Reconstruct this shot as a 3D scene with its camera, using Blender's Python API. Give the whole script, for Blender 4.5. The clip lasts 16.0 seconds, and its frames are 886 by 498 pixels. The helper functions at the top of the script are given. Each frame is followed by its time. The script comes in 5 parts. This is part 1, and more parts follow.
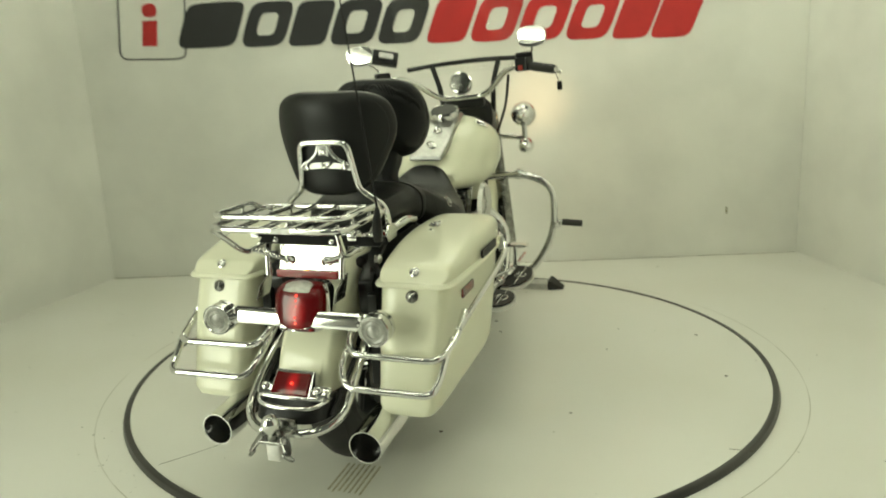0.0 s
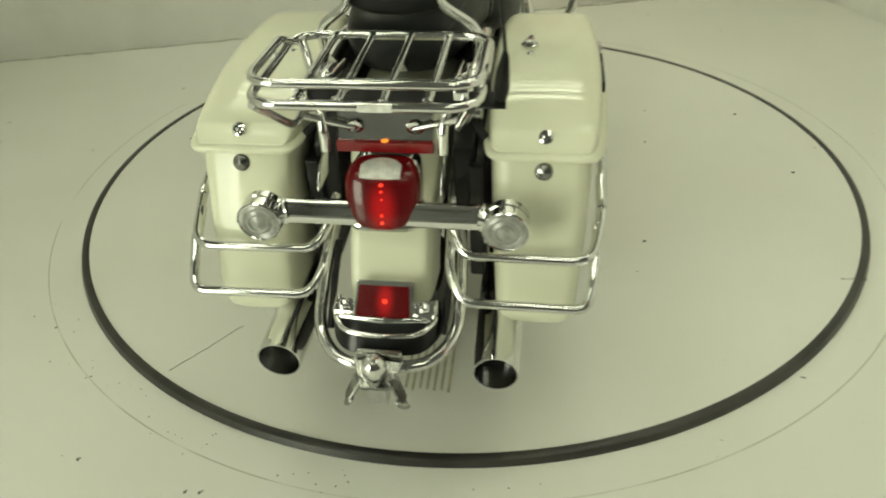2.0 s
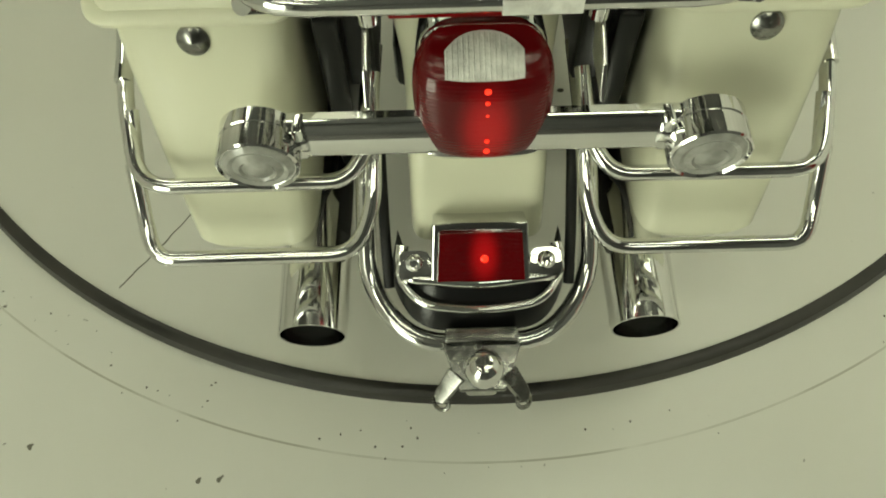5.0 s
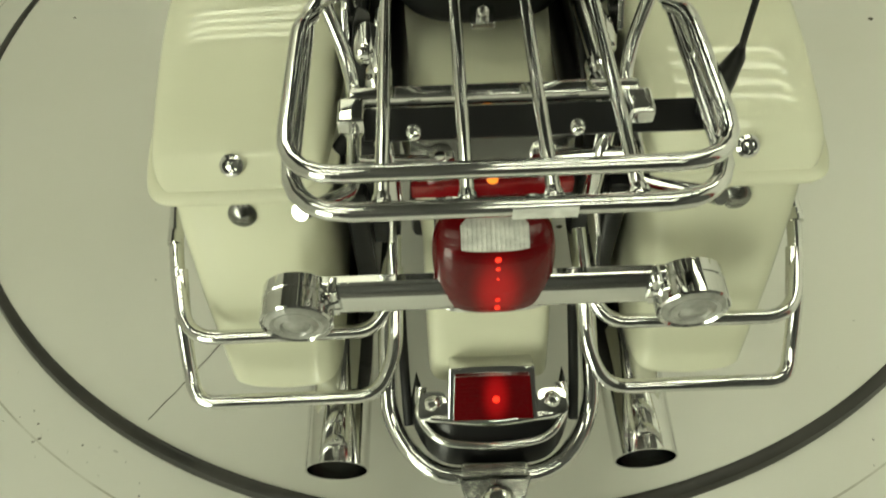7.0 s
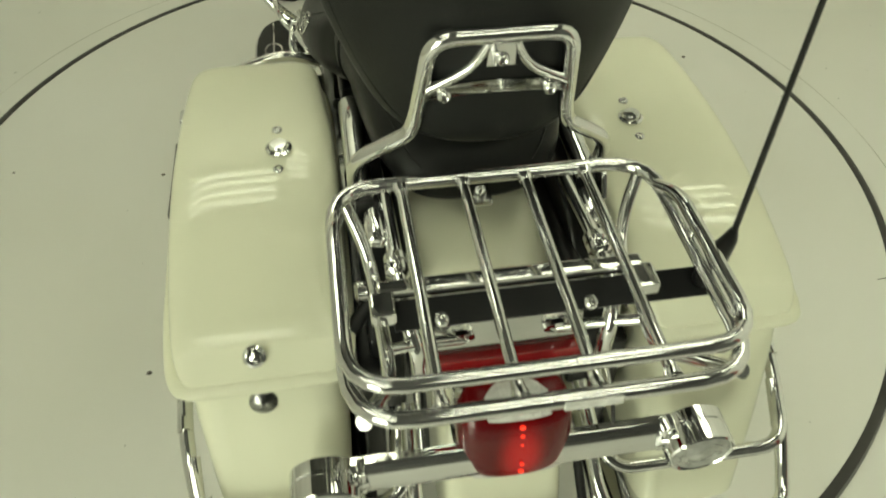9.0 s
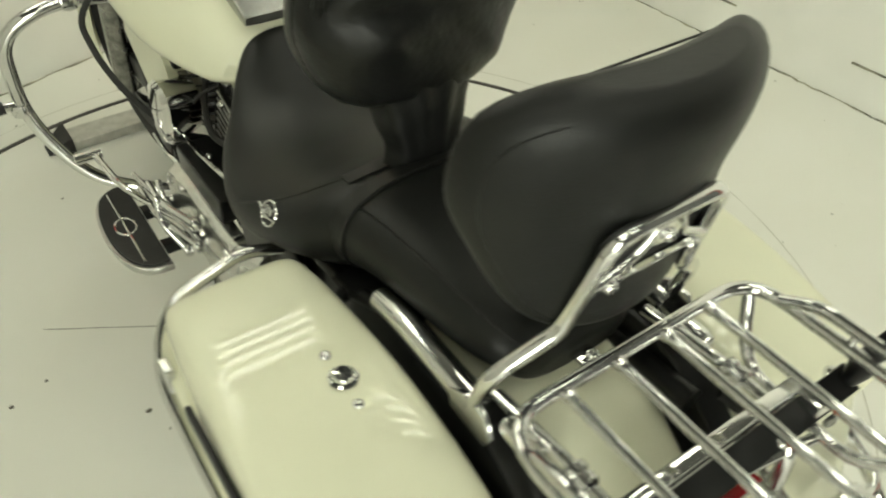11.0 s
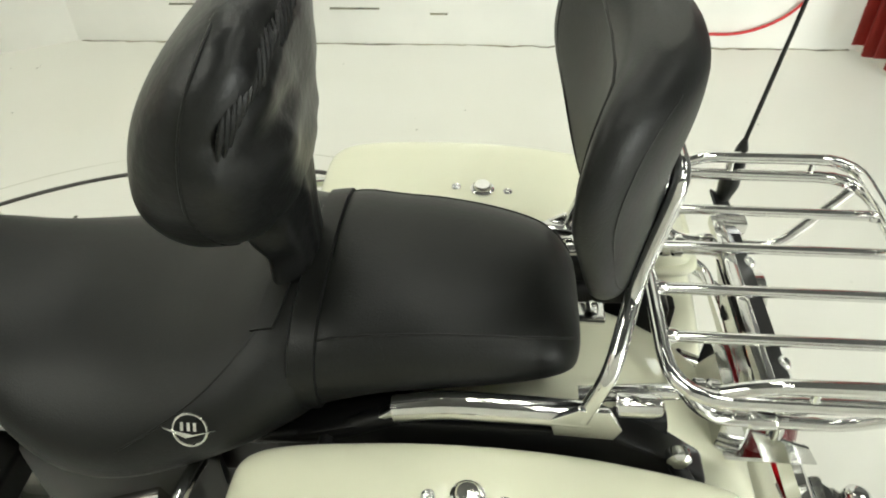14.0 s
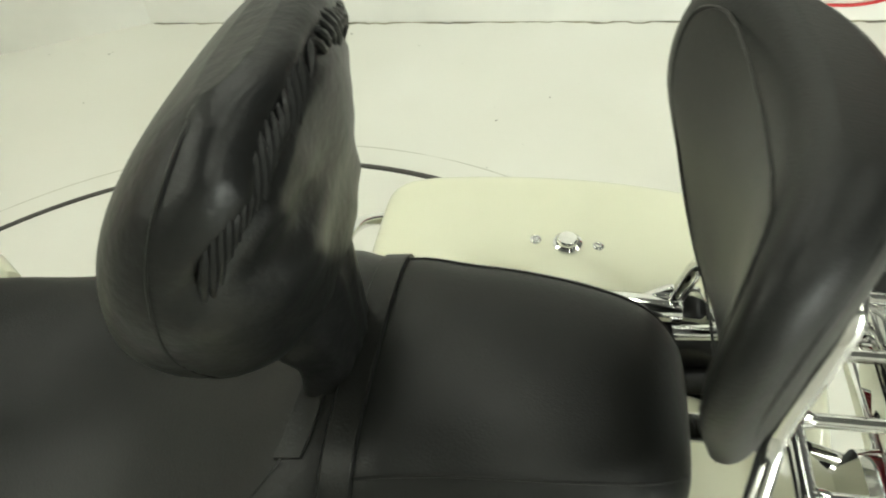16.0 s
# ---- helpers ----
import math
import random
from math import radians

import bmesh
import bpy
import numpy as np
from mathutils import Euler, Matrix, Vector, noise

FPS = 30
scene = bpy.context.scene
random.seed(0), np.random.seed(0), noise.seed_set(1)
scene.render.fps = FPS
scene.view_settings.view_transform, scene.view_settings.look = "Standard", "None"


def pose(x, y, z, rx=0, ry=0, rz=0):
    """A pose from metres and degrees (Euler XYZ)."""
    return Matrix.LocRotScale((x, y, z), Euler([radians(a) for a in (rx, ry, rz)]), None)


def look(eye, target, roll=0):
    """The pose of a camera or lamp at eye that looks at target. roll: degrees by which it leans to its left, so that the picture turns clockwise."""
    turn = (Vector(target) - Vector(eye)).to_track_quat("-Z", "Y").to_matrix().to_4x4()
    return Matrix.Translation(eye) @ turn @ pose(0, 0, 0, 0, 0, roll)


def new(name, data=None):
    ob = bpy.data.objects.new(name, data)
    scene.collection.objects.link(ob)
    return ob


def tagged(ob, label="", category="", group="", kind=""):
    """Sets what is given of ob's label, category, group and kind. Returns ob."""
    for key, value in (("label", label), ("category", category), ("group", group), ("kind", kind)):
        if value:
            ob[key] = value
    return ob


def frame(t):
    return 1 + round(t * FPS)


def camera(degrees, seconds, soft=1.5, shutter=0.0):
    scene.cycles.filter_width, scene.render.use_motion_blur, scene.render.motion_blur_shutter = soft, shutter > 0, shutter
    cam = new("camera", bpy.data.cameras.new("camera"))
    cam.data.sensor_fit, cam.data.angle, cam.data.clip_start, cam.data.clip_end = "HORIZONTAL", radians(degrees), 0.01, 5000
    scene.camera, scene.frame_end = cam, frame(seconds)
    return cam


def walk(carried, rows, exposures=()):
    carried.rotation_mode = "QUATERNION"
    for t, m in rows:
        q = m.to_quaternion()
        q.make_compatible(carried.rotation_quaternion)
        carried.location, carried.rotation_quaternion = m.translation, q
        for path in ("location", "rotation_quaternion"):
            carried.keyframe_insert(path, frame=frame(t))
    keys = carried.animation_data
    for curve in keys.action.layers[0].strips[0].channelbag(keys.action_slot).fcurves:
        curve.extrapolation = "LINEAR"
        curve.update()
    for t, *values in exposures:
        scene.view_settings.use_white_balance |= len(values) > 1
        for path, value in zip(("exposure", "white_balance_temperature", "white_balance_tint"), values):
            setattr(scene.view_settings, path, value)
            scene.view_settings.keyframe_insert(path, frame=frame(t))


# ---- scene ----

cam = camera(61.1, 16.0, soft=1.9, shutter=0.5)
PATH = [
    (0, (0.921, -2.105, 1.194), (0.627, -1.177, 0.966), -2.89),
    (0.5, (0.641, -2.029, 1.306), (0.448, -1.101, 0.988), -2.67),
    (1, (0.461, -2.020, 1.386), (0.334, -1.118, 0.974), -3.14),
    (1.5, (0.358, -1.771, 1.320), (0.250, -0.926, 0.797), -4.45),
    (2, (0.239, -1.556, 1.332), (0.124, -0.750, 0.751), -3.20),
    (2.5, (0.057, -1.331, 1.297), (0.065, -0.603, 0.611), -1.97),
    (3, (0.008, -1.101, 1.227), (-0.084, -0.546, 0.401), -6.07),
    (3.2, (-0.051, -1.037, 1.192), (-0.077, -0.507, 0.344), -3.88),
    (5.3, (-0.085, -0.875, 1.204), (-0.083, -0.397, 0.326), -3.00),
    (5.5, (-0.087, -0.878, 1.219), (-0.093, -0.378, 0.353), -4.46),
    (6, (-0.095, -0.881, 1.260), (-0.092, -0.342, 0.418), -4.03),
    (6.5, (-0.096, -0.883, 1.287), (-0.099, -0.324, 0.458), -3.79),
    (7, (-0.099, -0.885, 1.318), (-0.093, -0.290, 0.515), -2.82),
    (7.5, (-0.110, -0.890, 1.347), (-0.088, -0.264, 0.567), -1.36),
    (8, (-0.138, -0.896, 1.372), (-0.090, -0.239, 0.620), -0.37),
    (8.2, (-0.155, -0.896, 1.383), (-0.087, -0.230, 0.640), 0.54),
    (10.3, (-0.325, -0.596, 1.437), (-0.058, 0.052, 0.724), -0.40),
    (10.5, (-0.358, -0.567, 1.440), (-0.048, 0.068, 0.732), 0.64),
    (11, (-0.523, -0.478, 1.455), (-0.076, 0.110, 0.781), 1.78),
    (11.5, (-0.593, -0.359, 1.441), (-0.145, 0.220, 0.759), -0.62),
    (12, (-0.546, -0.202, 1.435), (-0.076, 0.295, 0.706), -8.22),
    (12.5, (-0.558, -0.135, 1.412), (0.043, 0.231, 0.702), -7.19),
    (13, (-0.639, -0.063, 1.426), (0.043, 0.126, 0.720), -2.45),
    (13.5, (-0.624, -0.036, 1.438), (0.084, 0.099, 0.745), -3.48),
    (14, (-0.675, 0.012, 1.446), (0.063, 0.063, 0.773), -1.56),
    (14.3, (-0.682, 0.026, 1.438), (0.062, 0.066, 0.771), -2.19),
    (14.5, (-0.647, 0.020, 1.448), (0.090, 0.075, 0.774), -3.87),
    (15, (-0.558, -0.023, 1.443), (0.155, 0.122, 0.757), -7.42),
    (15.5, (-0.489, -0.049, 1.432), (0.194, 0.147, 0.729), -9.83),
    (16, (-0.447, 0.017, 1.418), (0.243, 0.175, 0.713), -7.04),
]
walk(cam, [(t, look(eye, target, roll)) for t, eye, target, roll in PATH],
     [(0, 0.06, 6420, 10), (1, 0.03, 6480, 10), (3, -0.14, 6500, 10), (5.3, -0.30, 6550, 10), (6.5, -0.24, 6550, 10), (8.2, -0.10, 6500, 10), (10.4, -0.15, 6400, 15), (11, 0.20, 6250, 18), (12, 0.28, 6180, 19), (13, 0.68, 5850, 25), (14.2, 0.48, 5900, 24), (15.2, 0.25, 5950, 23), (16, 0.5, 5950, 20)])

# ---- light ----
world = bpy.data.worlds.new("world")
scene.world = world
world.use_nodes = True
world.node_tree.nodes["Background"].inputs[0].default_value = (0.9, 1.0, 0.75, 1)
world.node_tree.nodes["Background"].inputs[1].default_value = 0.05
LAMP_COLOR = (0.96, 1.0, 0.75, 1)
LAMP_STRENGTH = 10.3
scene.view_settings.exposure = 0.0


# ---- materials ----
def mat(name, base, rough=0.5, metal=0.0, vary=0.0, scale=8.0, bump=0.0, bump_scale=60.0, coat=0.0, dark=None, rough_vary=0.0, emit=None, power=0.0, trans=0.0, spec=0.5):
    m = bpy.data.materials.new(name)
    m.use_nodes = True
    nt = m.node_tree
    b = nt.nodes["Principled BSDF"]
    b.inputs["Base Color"].default_value = (*base, 1)
    b.inputs["Roughness"].default_value = rough
    b.inputs["Metallic"].default_value = metal
    b.inputs["Specular IOR Level"].default_value = spec
    b.inputs["Coat Weight"].default_value = coat
    b.inputs["Coat Roughness"].default_value = 0.025
    b.inputs["Transmission Weight"].default_value = trans
    if emit:
        b.inputs["Emission Color"].default_value = (*emit, 1)
        b.inputs["Emission Strength"].default_value = power
    co = nt.nodes.new("ShaderNodeTexCoord")
    if vary or rough_vary:
        n = nt.nodes.new("ShaderNodeTexNoise")
        n.inputs["Scale"].default_value = scale
        n.inputs["Detail"].default_value = 6
        nt.links.new(co.outputs["Object"], n.inputs["Vector"])
        if vary:
            ramp = nt.nodes.new("ShaderNodeValToRGB")
            low = dark or tuple(c * (1 - vary) for c in base)
            ramp.color_ramp.elements[0].color = (*low, 1)
            ramp.color_ramp.elements[1].color = (*base, 1)
            ramp.color_ramp.elements[0].position = 0.32
            ramp.color_ramp.elements[1].position = 0.62
            nt.links.new(n.outputs["Fac"], ramp.inputs[0])
            nt.links.new(ramp.outputs[0], b.inputs["Base Color"])
        if rough_vary:
            mr = nt.nodes.new("ShaderNodeMapRange")
            mr.inputs["To Min"].default_value = max(0.0, rough - rough_vary)
            mr.inputs["To Max"].default_value = rough + rough_vary
            nt.links.new(n.outputs["Fac"], mr.inputs[0])
            nt.links.new(mr.outputs[0], b.inputs["Roughness"])
    if bump:
        n2 = nt.nodes.new("ShaderNodeTexNoise")
        n2.inputs["Scale"].default_value = bump_scale
        n2.inputs["Detail"].default_value = 4
        nt.links.new(co.outputs["Object"], n2.inputs["Vector"])
        bp = nt.nodes.new("ShaderNodeBump")
        bp.inputs["Strength"].default_value = bump
        bp.inputs["Distance"].default_value = 0.004
        nt.links.new(n2.outputs["Fac"], bp.inputs["Height"])
        nt.links.new(bp.outputs[0], b.inputs["Normal"])
    return m


CREAM = mat("cream_paint", (0.74, 0.74, 0.575), 0.4, spec=0.08, coat=0.6, vary=0.04, scale=3)
CHROME = mat("chrome", (0.72, 0.72, 0.71), 0.07, 1.0, rough_vary=0.04, scale=14)
BRUSHED = mat("dull_aluminium", (0.55, 0.55, 0.53), 0.32, 1.0, vary=0.2, scale=30)
LEATHER = mat("black_leather", (0.009, 0.0094, 0.0086), 0.40, spec=0.28, vary=0.3, scale=6, rough_vary=0.09, bump=0.12, bump_scale=420)
BLACK = mat("black_paint", (0.008, 0.008, 0.008), 0.28, spec=0.3, coat=0.1, vary=0.2)
RUBBER = mat("black_rubber", (0.018, 0.017, 0.016), 0.65, vary=0.35, scale=25, bump=0.2, bump_scale=150)
CASE = mat("polished_alloy", (0.72, 0.72, 0.69), 0.24, 1.0, vary=0.12, scale=25, rough_vary=0.08)
DARK = mat("dark_metal", (0.03, 0.03, 0.03), 0.45, 0.6, vary=0.4, scale=20)
RED_LENS = mat("red_lens", (0.16, 0.003, 0.006), 0.2, coat=0.7, vary=0.45, scale=25, bump=0.15, bump_scale=260)
RED_STRIP = mat("bright_red_plastic", (0.24, 0.006, 0.008), 0.22, coat=0.5, vary=0.25, scale=30)
RED_GLOW = mat("lit_red_lens", (0.6, 0.02, 0.01), 0.2, emit=(1.0, 0.03, 0.01), power=2.2)
CLEAR_LENS = mat("ribbed_clear_lens", (0.74, 0.74, 0.69), 0.15, coat=0.6, vary=0.3, scale=60, bump=0.3, bump_scale=200)
RED_PAINT = mat("red_paint", (0.40, 0.03, 0.02), 0.45, vary=0.25, scale=4)
MIRROR = mat("mirror_glass", (0.9, 0.9, 0.9), 0.02, 1.0)
WALL = mat("white_wall_paint", (0.79, 0.79, 0.74), 0.55, vary=0.11, scale=2.2, bump=0.08, bump_scale=30)


def floor_material():
    m = mat("white_epoxy_floor", (0.76, 0.76, 0.71), 0.28)
    nt = m.node_tree
    b = nt.nodes["Principled BSDF"]
    co = nt.nodes.new("ShaderNodeTexCoord")

    def noise_mask(scale, low, high, detail=6.0):
        n = nt.nodes.new("ShaderNodeTexNoise")
        n.inputs["Scale"].default_value = scale
        n.inputs["Detail"].default_value = detail
        nt.links.new(co.outputs["Object"], n.inputs["Vector"])
        r = nt.nodes.new("ShaderNodeMapRange")
        r.inputs["From Min"].default_value = low
        r.inputs["From Max"].default_value = high
        nt.links.new(n.outputs["Fac"], r.inputs[0])
        return r.outputs[0]

    def mixed(mask, a, color):
        mx = nt.nodes.new("ShaderNodeMix")
        mx.data_type = "RGBA"
        nt.links.new(mask, mx.inputs[0])
        if isinstance(a, tuple):
            mx.inputs[6].default_value = (*a, 1)
        else:
            nt.links.new(a, mx.inputs[6])
        mx.inputs[7].default_value = (*color, 1)
        return mx.outputs[2]

    def maths(op, a, c):
        n = nt.nodes.new("ShaderNodeMath")
        n.operation = op
        for i, v in enumerate((a, c)):
            if isinstance(v, (int, float)):
                n.inputs[i].default_value = v
            else:
                nt.links.new(v, n.inputs[i])
        return n.outputs[0]

    # worn and yellowed patches
    base = mixed(noise_mask(1.1, 0.3, 0.85, 2.0), (0.77, 0.77, 0.72), (0.70, 0.695, 0.62))
    # small dark specks
    base = mixed(noise_mask(30, 0.765, 0.79, 2.0), base, (0.16, 0.15, 0.12))
    # scuffed circle outside the turntable
    ds = nt.nodes.new("ShaderNodeVectorMath")
    ds.operation = "DISTANCE"
    nt.links.new(co.outputs["Object"], ds.inputs[0])
    ds.inputs[1].default_value = (0.004, 0.797, 0)
    off = maths("ABSOLUTE", maths("SUBTRACT", ds.outputs["Value"], 1.402), 0)
    near = maths("LESS_THAN", off, 0.0018)
    band = maths("MULTIPLY", near, noise_mask(3.0, 0.36, 0.50))
    base = mixed(band, base, (0.47, 0.46, 0.39))
    nt.links.new(base, b.inputs["Base Color"])
    return m


FLOOR = floor_material()
POLISHED = mat("polished_plate", (0.62, 0.62, 0.60), 0.14, 1.0, vary=0.12, scale=20, rough_vary=0.05)
SEAL = mat("dusty_black_rubber", (0.042, 0.039, 0.034), 0.34, dark=(0.018, 0.017, 0.016), vary=0.6, scale=5, rough_vary=0.1)
CONCRETE = mat("dark_concrete", (0.11, 0.105, 0.095), 0.75, vary=0.4, scale=3, bump=0.15, bump_scale=40)
DIM = mat("dark_grey_board", (0.10, 0.10, 0.095), 0.7, vary=0.3, scale=2)


def clear_sheet():
    """Thin clear plastic: nearly all light goes straight through."""
    m = mat("clear_acrylic", (0.9, 0.9, 0.9), 0.03)
    nt = m.node_tree
    clear = nt.nodes.new("ShaderNodeBsdfTransparent")
    clear.inputs[0].default_value = (0.97, 0.98, 0.97, 1)
    shine = nt.nodes.new("ShaderNodeBsdfGlossy")
    shine.inputs["Roughness"].default_value = 0.03
    mx = nt.nodes.new("ShaderNodeMixShader")
    mx.inputs[0].default_value = 0.035
    nt.links.new(clear.outputs[0], mx.inputs[1])
    nt.links.new(shine.outputs[0], mx.inputs[2])
    nt.links.new(mx.outputs[0], nt.nodes["Material Output"].inputs["Surface"])
    return m


GLASS = clear_sheet()
SIGNAL_LENS = mat("ringed_signal_lens", (0.36, 0.36, 0.33), 0.16, coat=0.6, vary=0.3, scale=60, bump=0.2, bump_scale=200)
WORN_STEEL = mat("worn_chromed_steel", (0.34, 0.34, 0.32), 0.24, 1.0, vary=0.5, scale=40, rough_vary=0.12)
HOUSING = mat("grey_sheet_metal", (0.22, 0.22, 0.21), 0.45, 0.3, vary=0.2, scale=6)
TUBE_GLOW = mat("fluorescent_tube", (0.9, 0.9, 0.8), 0.4, emit=LAMP_COLOR[:3], power=LAMP_STRENGTH)
CONSOLE = mat("brushed_console_metal", (0.42, 0.42, 0.40), 0.33, 1.0, vary=0.15, scale=60, rough_vary=0.08)
COVER = mat("soft_black_leather", (0.007, 0.0073, 0.007), 0.38, spec=0.32, vary=0.3, scale=9, bump=0.25, bump_scale=90)
SPOT_GLOW = mat("spot_lamp_glow", (0.8, 0.5, 0.2), 0.2, emit=(1.0, 0.6, 0.28), power=30.0)
AMBER_GLOW = mat("amber_glow", (0.8, 0.35, 0.02), 0.2, emit=(1.0, 0.24, 0.03), power=1.5)
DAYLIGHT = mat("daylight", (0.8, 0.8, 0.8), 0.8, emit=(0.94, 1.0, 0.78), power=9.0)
SIGN_BLACK = mat("black_sign_vinyl", (0.016, 0.016, 0.018), 0.45, vary=0.2)
SIGN_RED = mat("red_sign_vinyl", (0.52, 0.02, 0.02), 0.45, vary=0.15)


# ---- shaping tools ----
def V(*a):
    return Vector(a)


def part(name, bm, material, parent=None, label="", smooth=38, weighted=True):
    me = bpy.data.meshes.new(name)
    bmesh.ops.recalc_face_normals(bm, faces=bm.faces[:])
    for fc in bm.faces:
        fc.smooth = True
    bm.to_mesh(me)
    bm.free()
    me.set_sharp_from_angle(angle=radians(smooth))
    me.materials.append(material)
    ob = new(name, me)
    if weighted:
        wn = ob.modifiers.new("weighted_normals", "WEIGHTED_NORMAL")
        wn.keep_sharp = True
    if parent:
        ob.parent = parent
    if label:
        tagged(ob, label)
    return ob


def thing(name, label, category, m=None, group="", kind=""):
    ob = new(name)
    ob.empty_display_size = 0.1
    if m:
        ob.matrix_basis = m
    return tagged(ob, label, category, group, kind)


def join(*bms):
    """One bmesh out of several."""
    out = bms[0]
    for other in bms[1:]:
        me = bpy.data.meshes.new("joining")
        other.to_mesh(me)
        other.free()
        out.from_mesh(me)
        bpy.data.meshes.remove(me)
    return out


def moved(bm, m):
    bmesh.ops.transform(bm, matrix=m, verts=bm.verts[:])
    return bm


def mirrored(bm):
    for v in bm.verts:
        v.co.x = -v.co.x
    bmesh.ops.reverse_faces(bm, faces=bm.faces[:])
    return bm


def fillet(points, rad, seg=5, closed=False):
    pts = [Vector(p) for p in points]
    n, out = len(pts), []
    for i, p in enumerate(pts):
        if not closed and i in (0, n - 1):
            out.append(p)
            continue
        a, c = pts[i - 1] - p, pts[(i + 1) % n] - p
        r = min(rad, a.length * 0.48, c.length * 0.48)
        s, e = p + a.normalized() * r, p + c.normalized() * r
        for k in range(seg + 1):
            t = k / seg
            out.append(s * (1 - t) ** 2 + p * 2 * t * (1 - t) + e * t * t)
    return out


def sweep(points, radius, closed=False, n=12):
    bm = bmesh.new()
    pts = [Vector(p) for p in points]
    m = len(pts)
    radii = radius if isinstance(radius, (list, tuple)) else [radius] * m
    rings, up = [], None
    for i, p in enumerate(pts):
        a = pts[i - 1] if i or closed else p
        c = pts[(i + 1) % m] if i < m - 1 or closed else p
        d = (c - a).normalized()
        if up is None:
            up = d.orthogonal().normalized()
        up = (up - d * up.dot(d)).normalized()
        side = d.cross(up)
        rings.append([bm.verts.new(p + (up * math.cos(2 * math.pi * k / n) + side * math.sin(2 * math.pi * k / n)) * radii[i]) for k in range(n)])
    for i in range(m if closed else m - 1):
        a, c = rings[i], rings[(i + 1) % m]
        shift = 0
        if closed and i == m - 1:
            shift = min(range(n), key=lambda s: (a[0].co - c[s].co).length)
        for k in range(n):
            bm.faces.new((a[k], a[(k + 1) % n], c[(k + 1 + shift) % n], c[(k + shift) % n]))
    if not closed:
        bm.faces.new(rings[0][::-1])
        bm.faces.new(rings[-1])
    return bm


def tube(points, r=0.011, rad=0.04, closed=False, n=12):
    return sweep(fillet(points, rad, closed=closed), r, closed, n)


def loft(rings):
    bm = bmesh.new()
    vs = [[bm.verts.new(p) for p in ring] for ring in rings]
    n = len(vs[0])
    for a, c in zip(vs, vs[1:]):
        for k in range(n):
            bm.faces.new((a[k], a[(k + 1) % n], c[(k + 1) % n], c[k]))
    bm.faces.new(vs[0][::-1])
    bm.faces.new(vs[-1])
    return bm


def oval(c, u, v, hu, hv, e=2.4, n=28):
    """A rounded ring round c, in the plane of u and v; a high e is boxier."""
    out = []
    for k in range(n):
        a = 2 * math.pi * k / n
        ca, sa = math.cos(a), math.sin(a)
        out.append(Vector(c) + Vector(u) * hu * math.copysign(abs(ca) ** (2 / e), ca) + Vector(v) * hv * math.copysign(abs(sa) ** (2 / e), sa))
    return out


X, Y, Z = V(1, 0, 0), V(0, 1, 0), V(0, 0, 1)


def box(lo, hi, bevel=0.0, seg=2):
    bm = bmesh.new()
    bmesh.ops.create_cube(bm, size=1)
    for v in bm.verts:
        v.co = V(*[lo[i] + (v.co[i] + 0.5) * (hi[i] - lo[i]) for i in range(3)])
    if bevel:
        bmesh.ops.bevel(bm, geom=bm.edges[:], offset=bevel, segments=seg, profile=0.5, affect="EDGES")
    return bm


def lathe(profile, origin, axis=Z, n=28, ring=False):
    """Turns (radius, height) pairs round an axis; a ring is left open in the middle."""
    axis = Vector(axis).normalized()
    u = axis.orthogonal().normalized()
    v = axis.cross(u)
    bm, rings = bmesh.new(), []
    for r, h in profile:
        c = Vector(origin) + axis * h
        rings.append([bm.verts.new(c + (u * math.cos(2 * math.pi * k / n) + v * math.sin(2 * math.pi * k / n)) * max(r, 1e-4)) for k in range(n)])
    for a, c in zip(rings, rings[1:] + (rings[:1] if ring else [])):
        for k in range(n):
            bm.faces.new((a[k], a[(k + 1) % n], c[(k + 1) % n], c[k]))
    if not ring:
        bm.faces.new(rings[0][::-1])
        bm.faces.new(rings[-1])
    return bm


def plate(outline, normal, thick, bevel=0.0):
    """A flat plate from its outline, thickened along normal."""
    bm = bmesh.new()
    normal = Vector(normal).normalized()
    a = [bm.verts.new(Vector(p)) for p in outline]
    c = [bm.verts.new(Vector(p) + normal * thick) for p in outline]
    n = len(a)
    bm.faces.new(a[::-1])
    bm.faces.new(c)
    for k in range(n):
        bm.faces.new((a[k], a[(k + 1) % n], c[(k + 1) % n], c[k]))
    if bevel:
        bmesh.ops.bevel(bm, geom=[e for e in bm.edges if not e.is_boundary], offset=bevel, segments=2, profile=0.5, affect="EDGES")
    return bm


def eased(rows, k=4):
    """More rows between the given ones, on a smooth curve."""
    out = []
    for i in range(len(rows) - 1):
        p = [np.array(rows[min(max(i + d, 0), len(rows) - 1)], float) for d in (-1, 0, 1, 2)]
        for j in range(k):
            t = j / k
            out.append(tuple(0.5 * (2 * p[1] + (p[2] - p[0]) * t + (2 * p[0] - 5 * p[1] + 4 * p[2] - p[3]) * t * t + (3 * p[1] - p[0] - 3 * p[2] + p[3]) * t ** 3)))
    out.append(tuple(float(v) for v in rows[-1]))
    return out


def bolt(c, axis, r=0.008, h=0.005):
    return lathe([(r, 0), (r, h * 0.35), (r * 0.86, h * 0.75), (r * 0.55, h), (r * 0.42, h * 0.9), (r * 0.38, h * 0.45), (0, h * 0.4)], c, axis, 14)


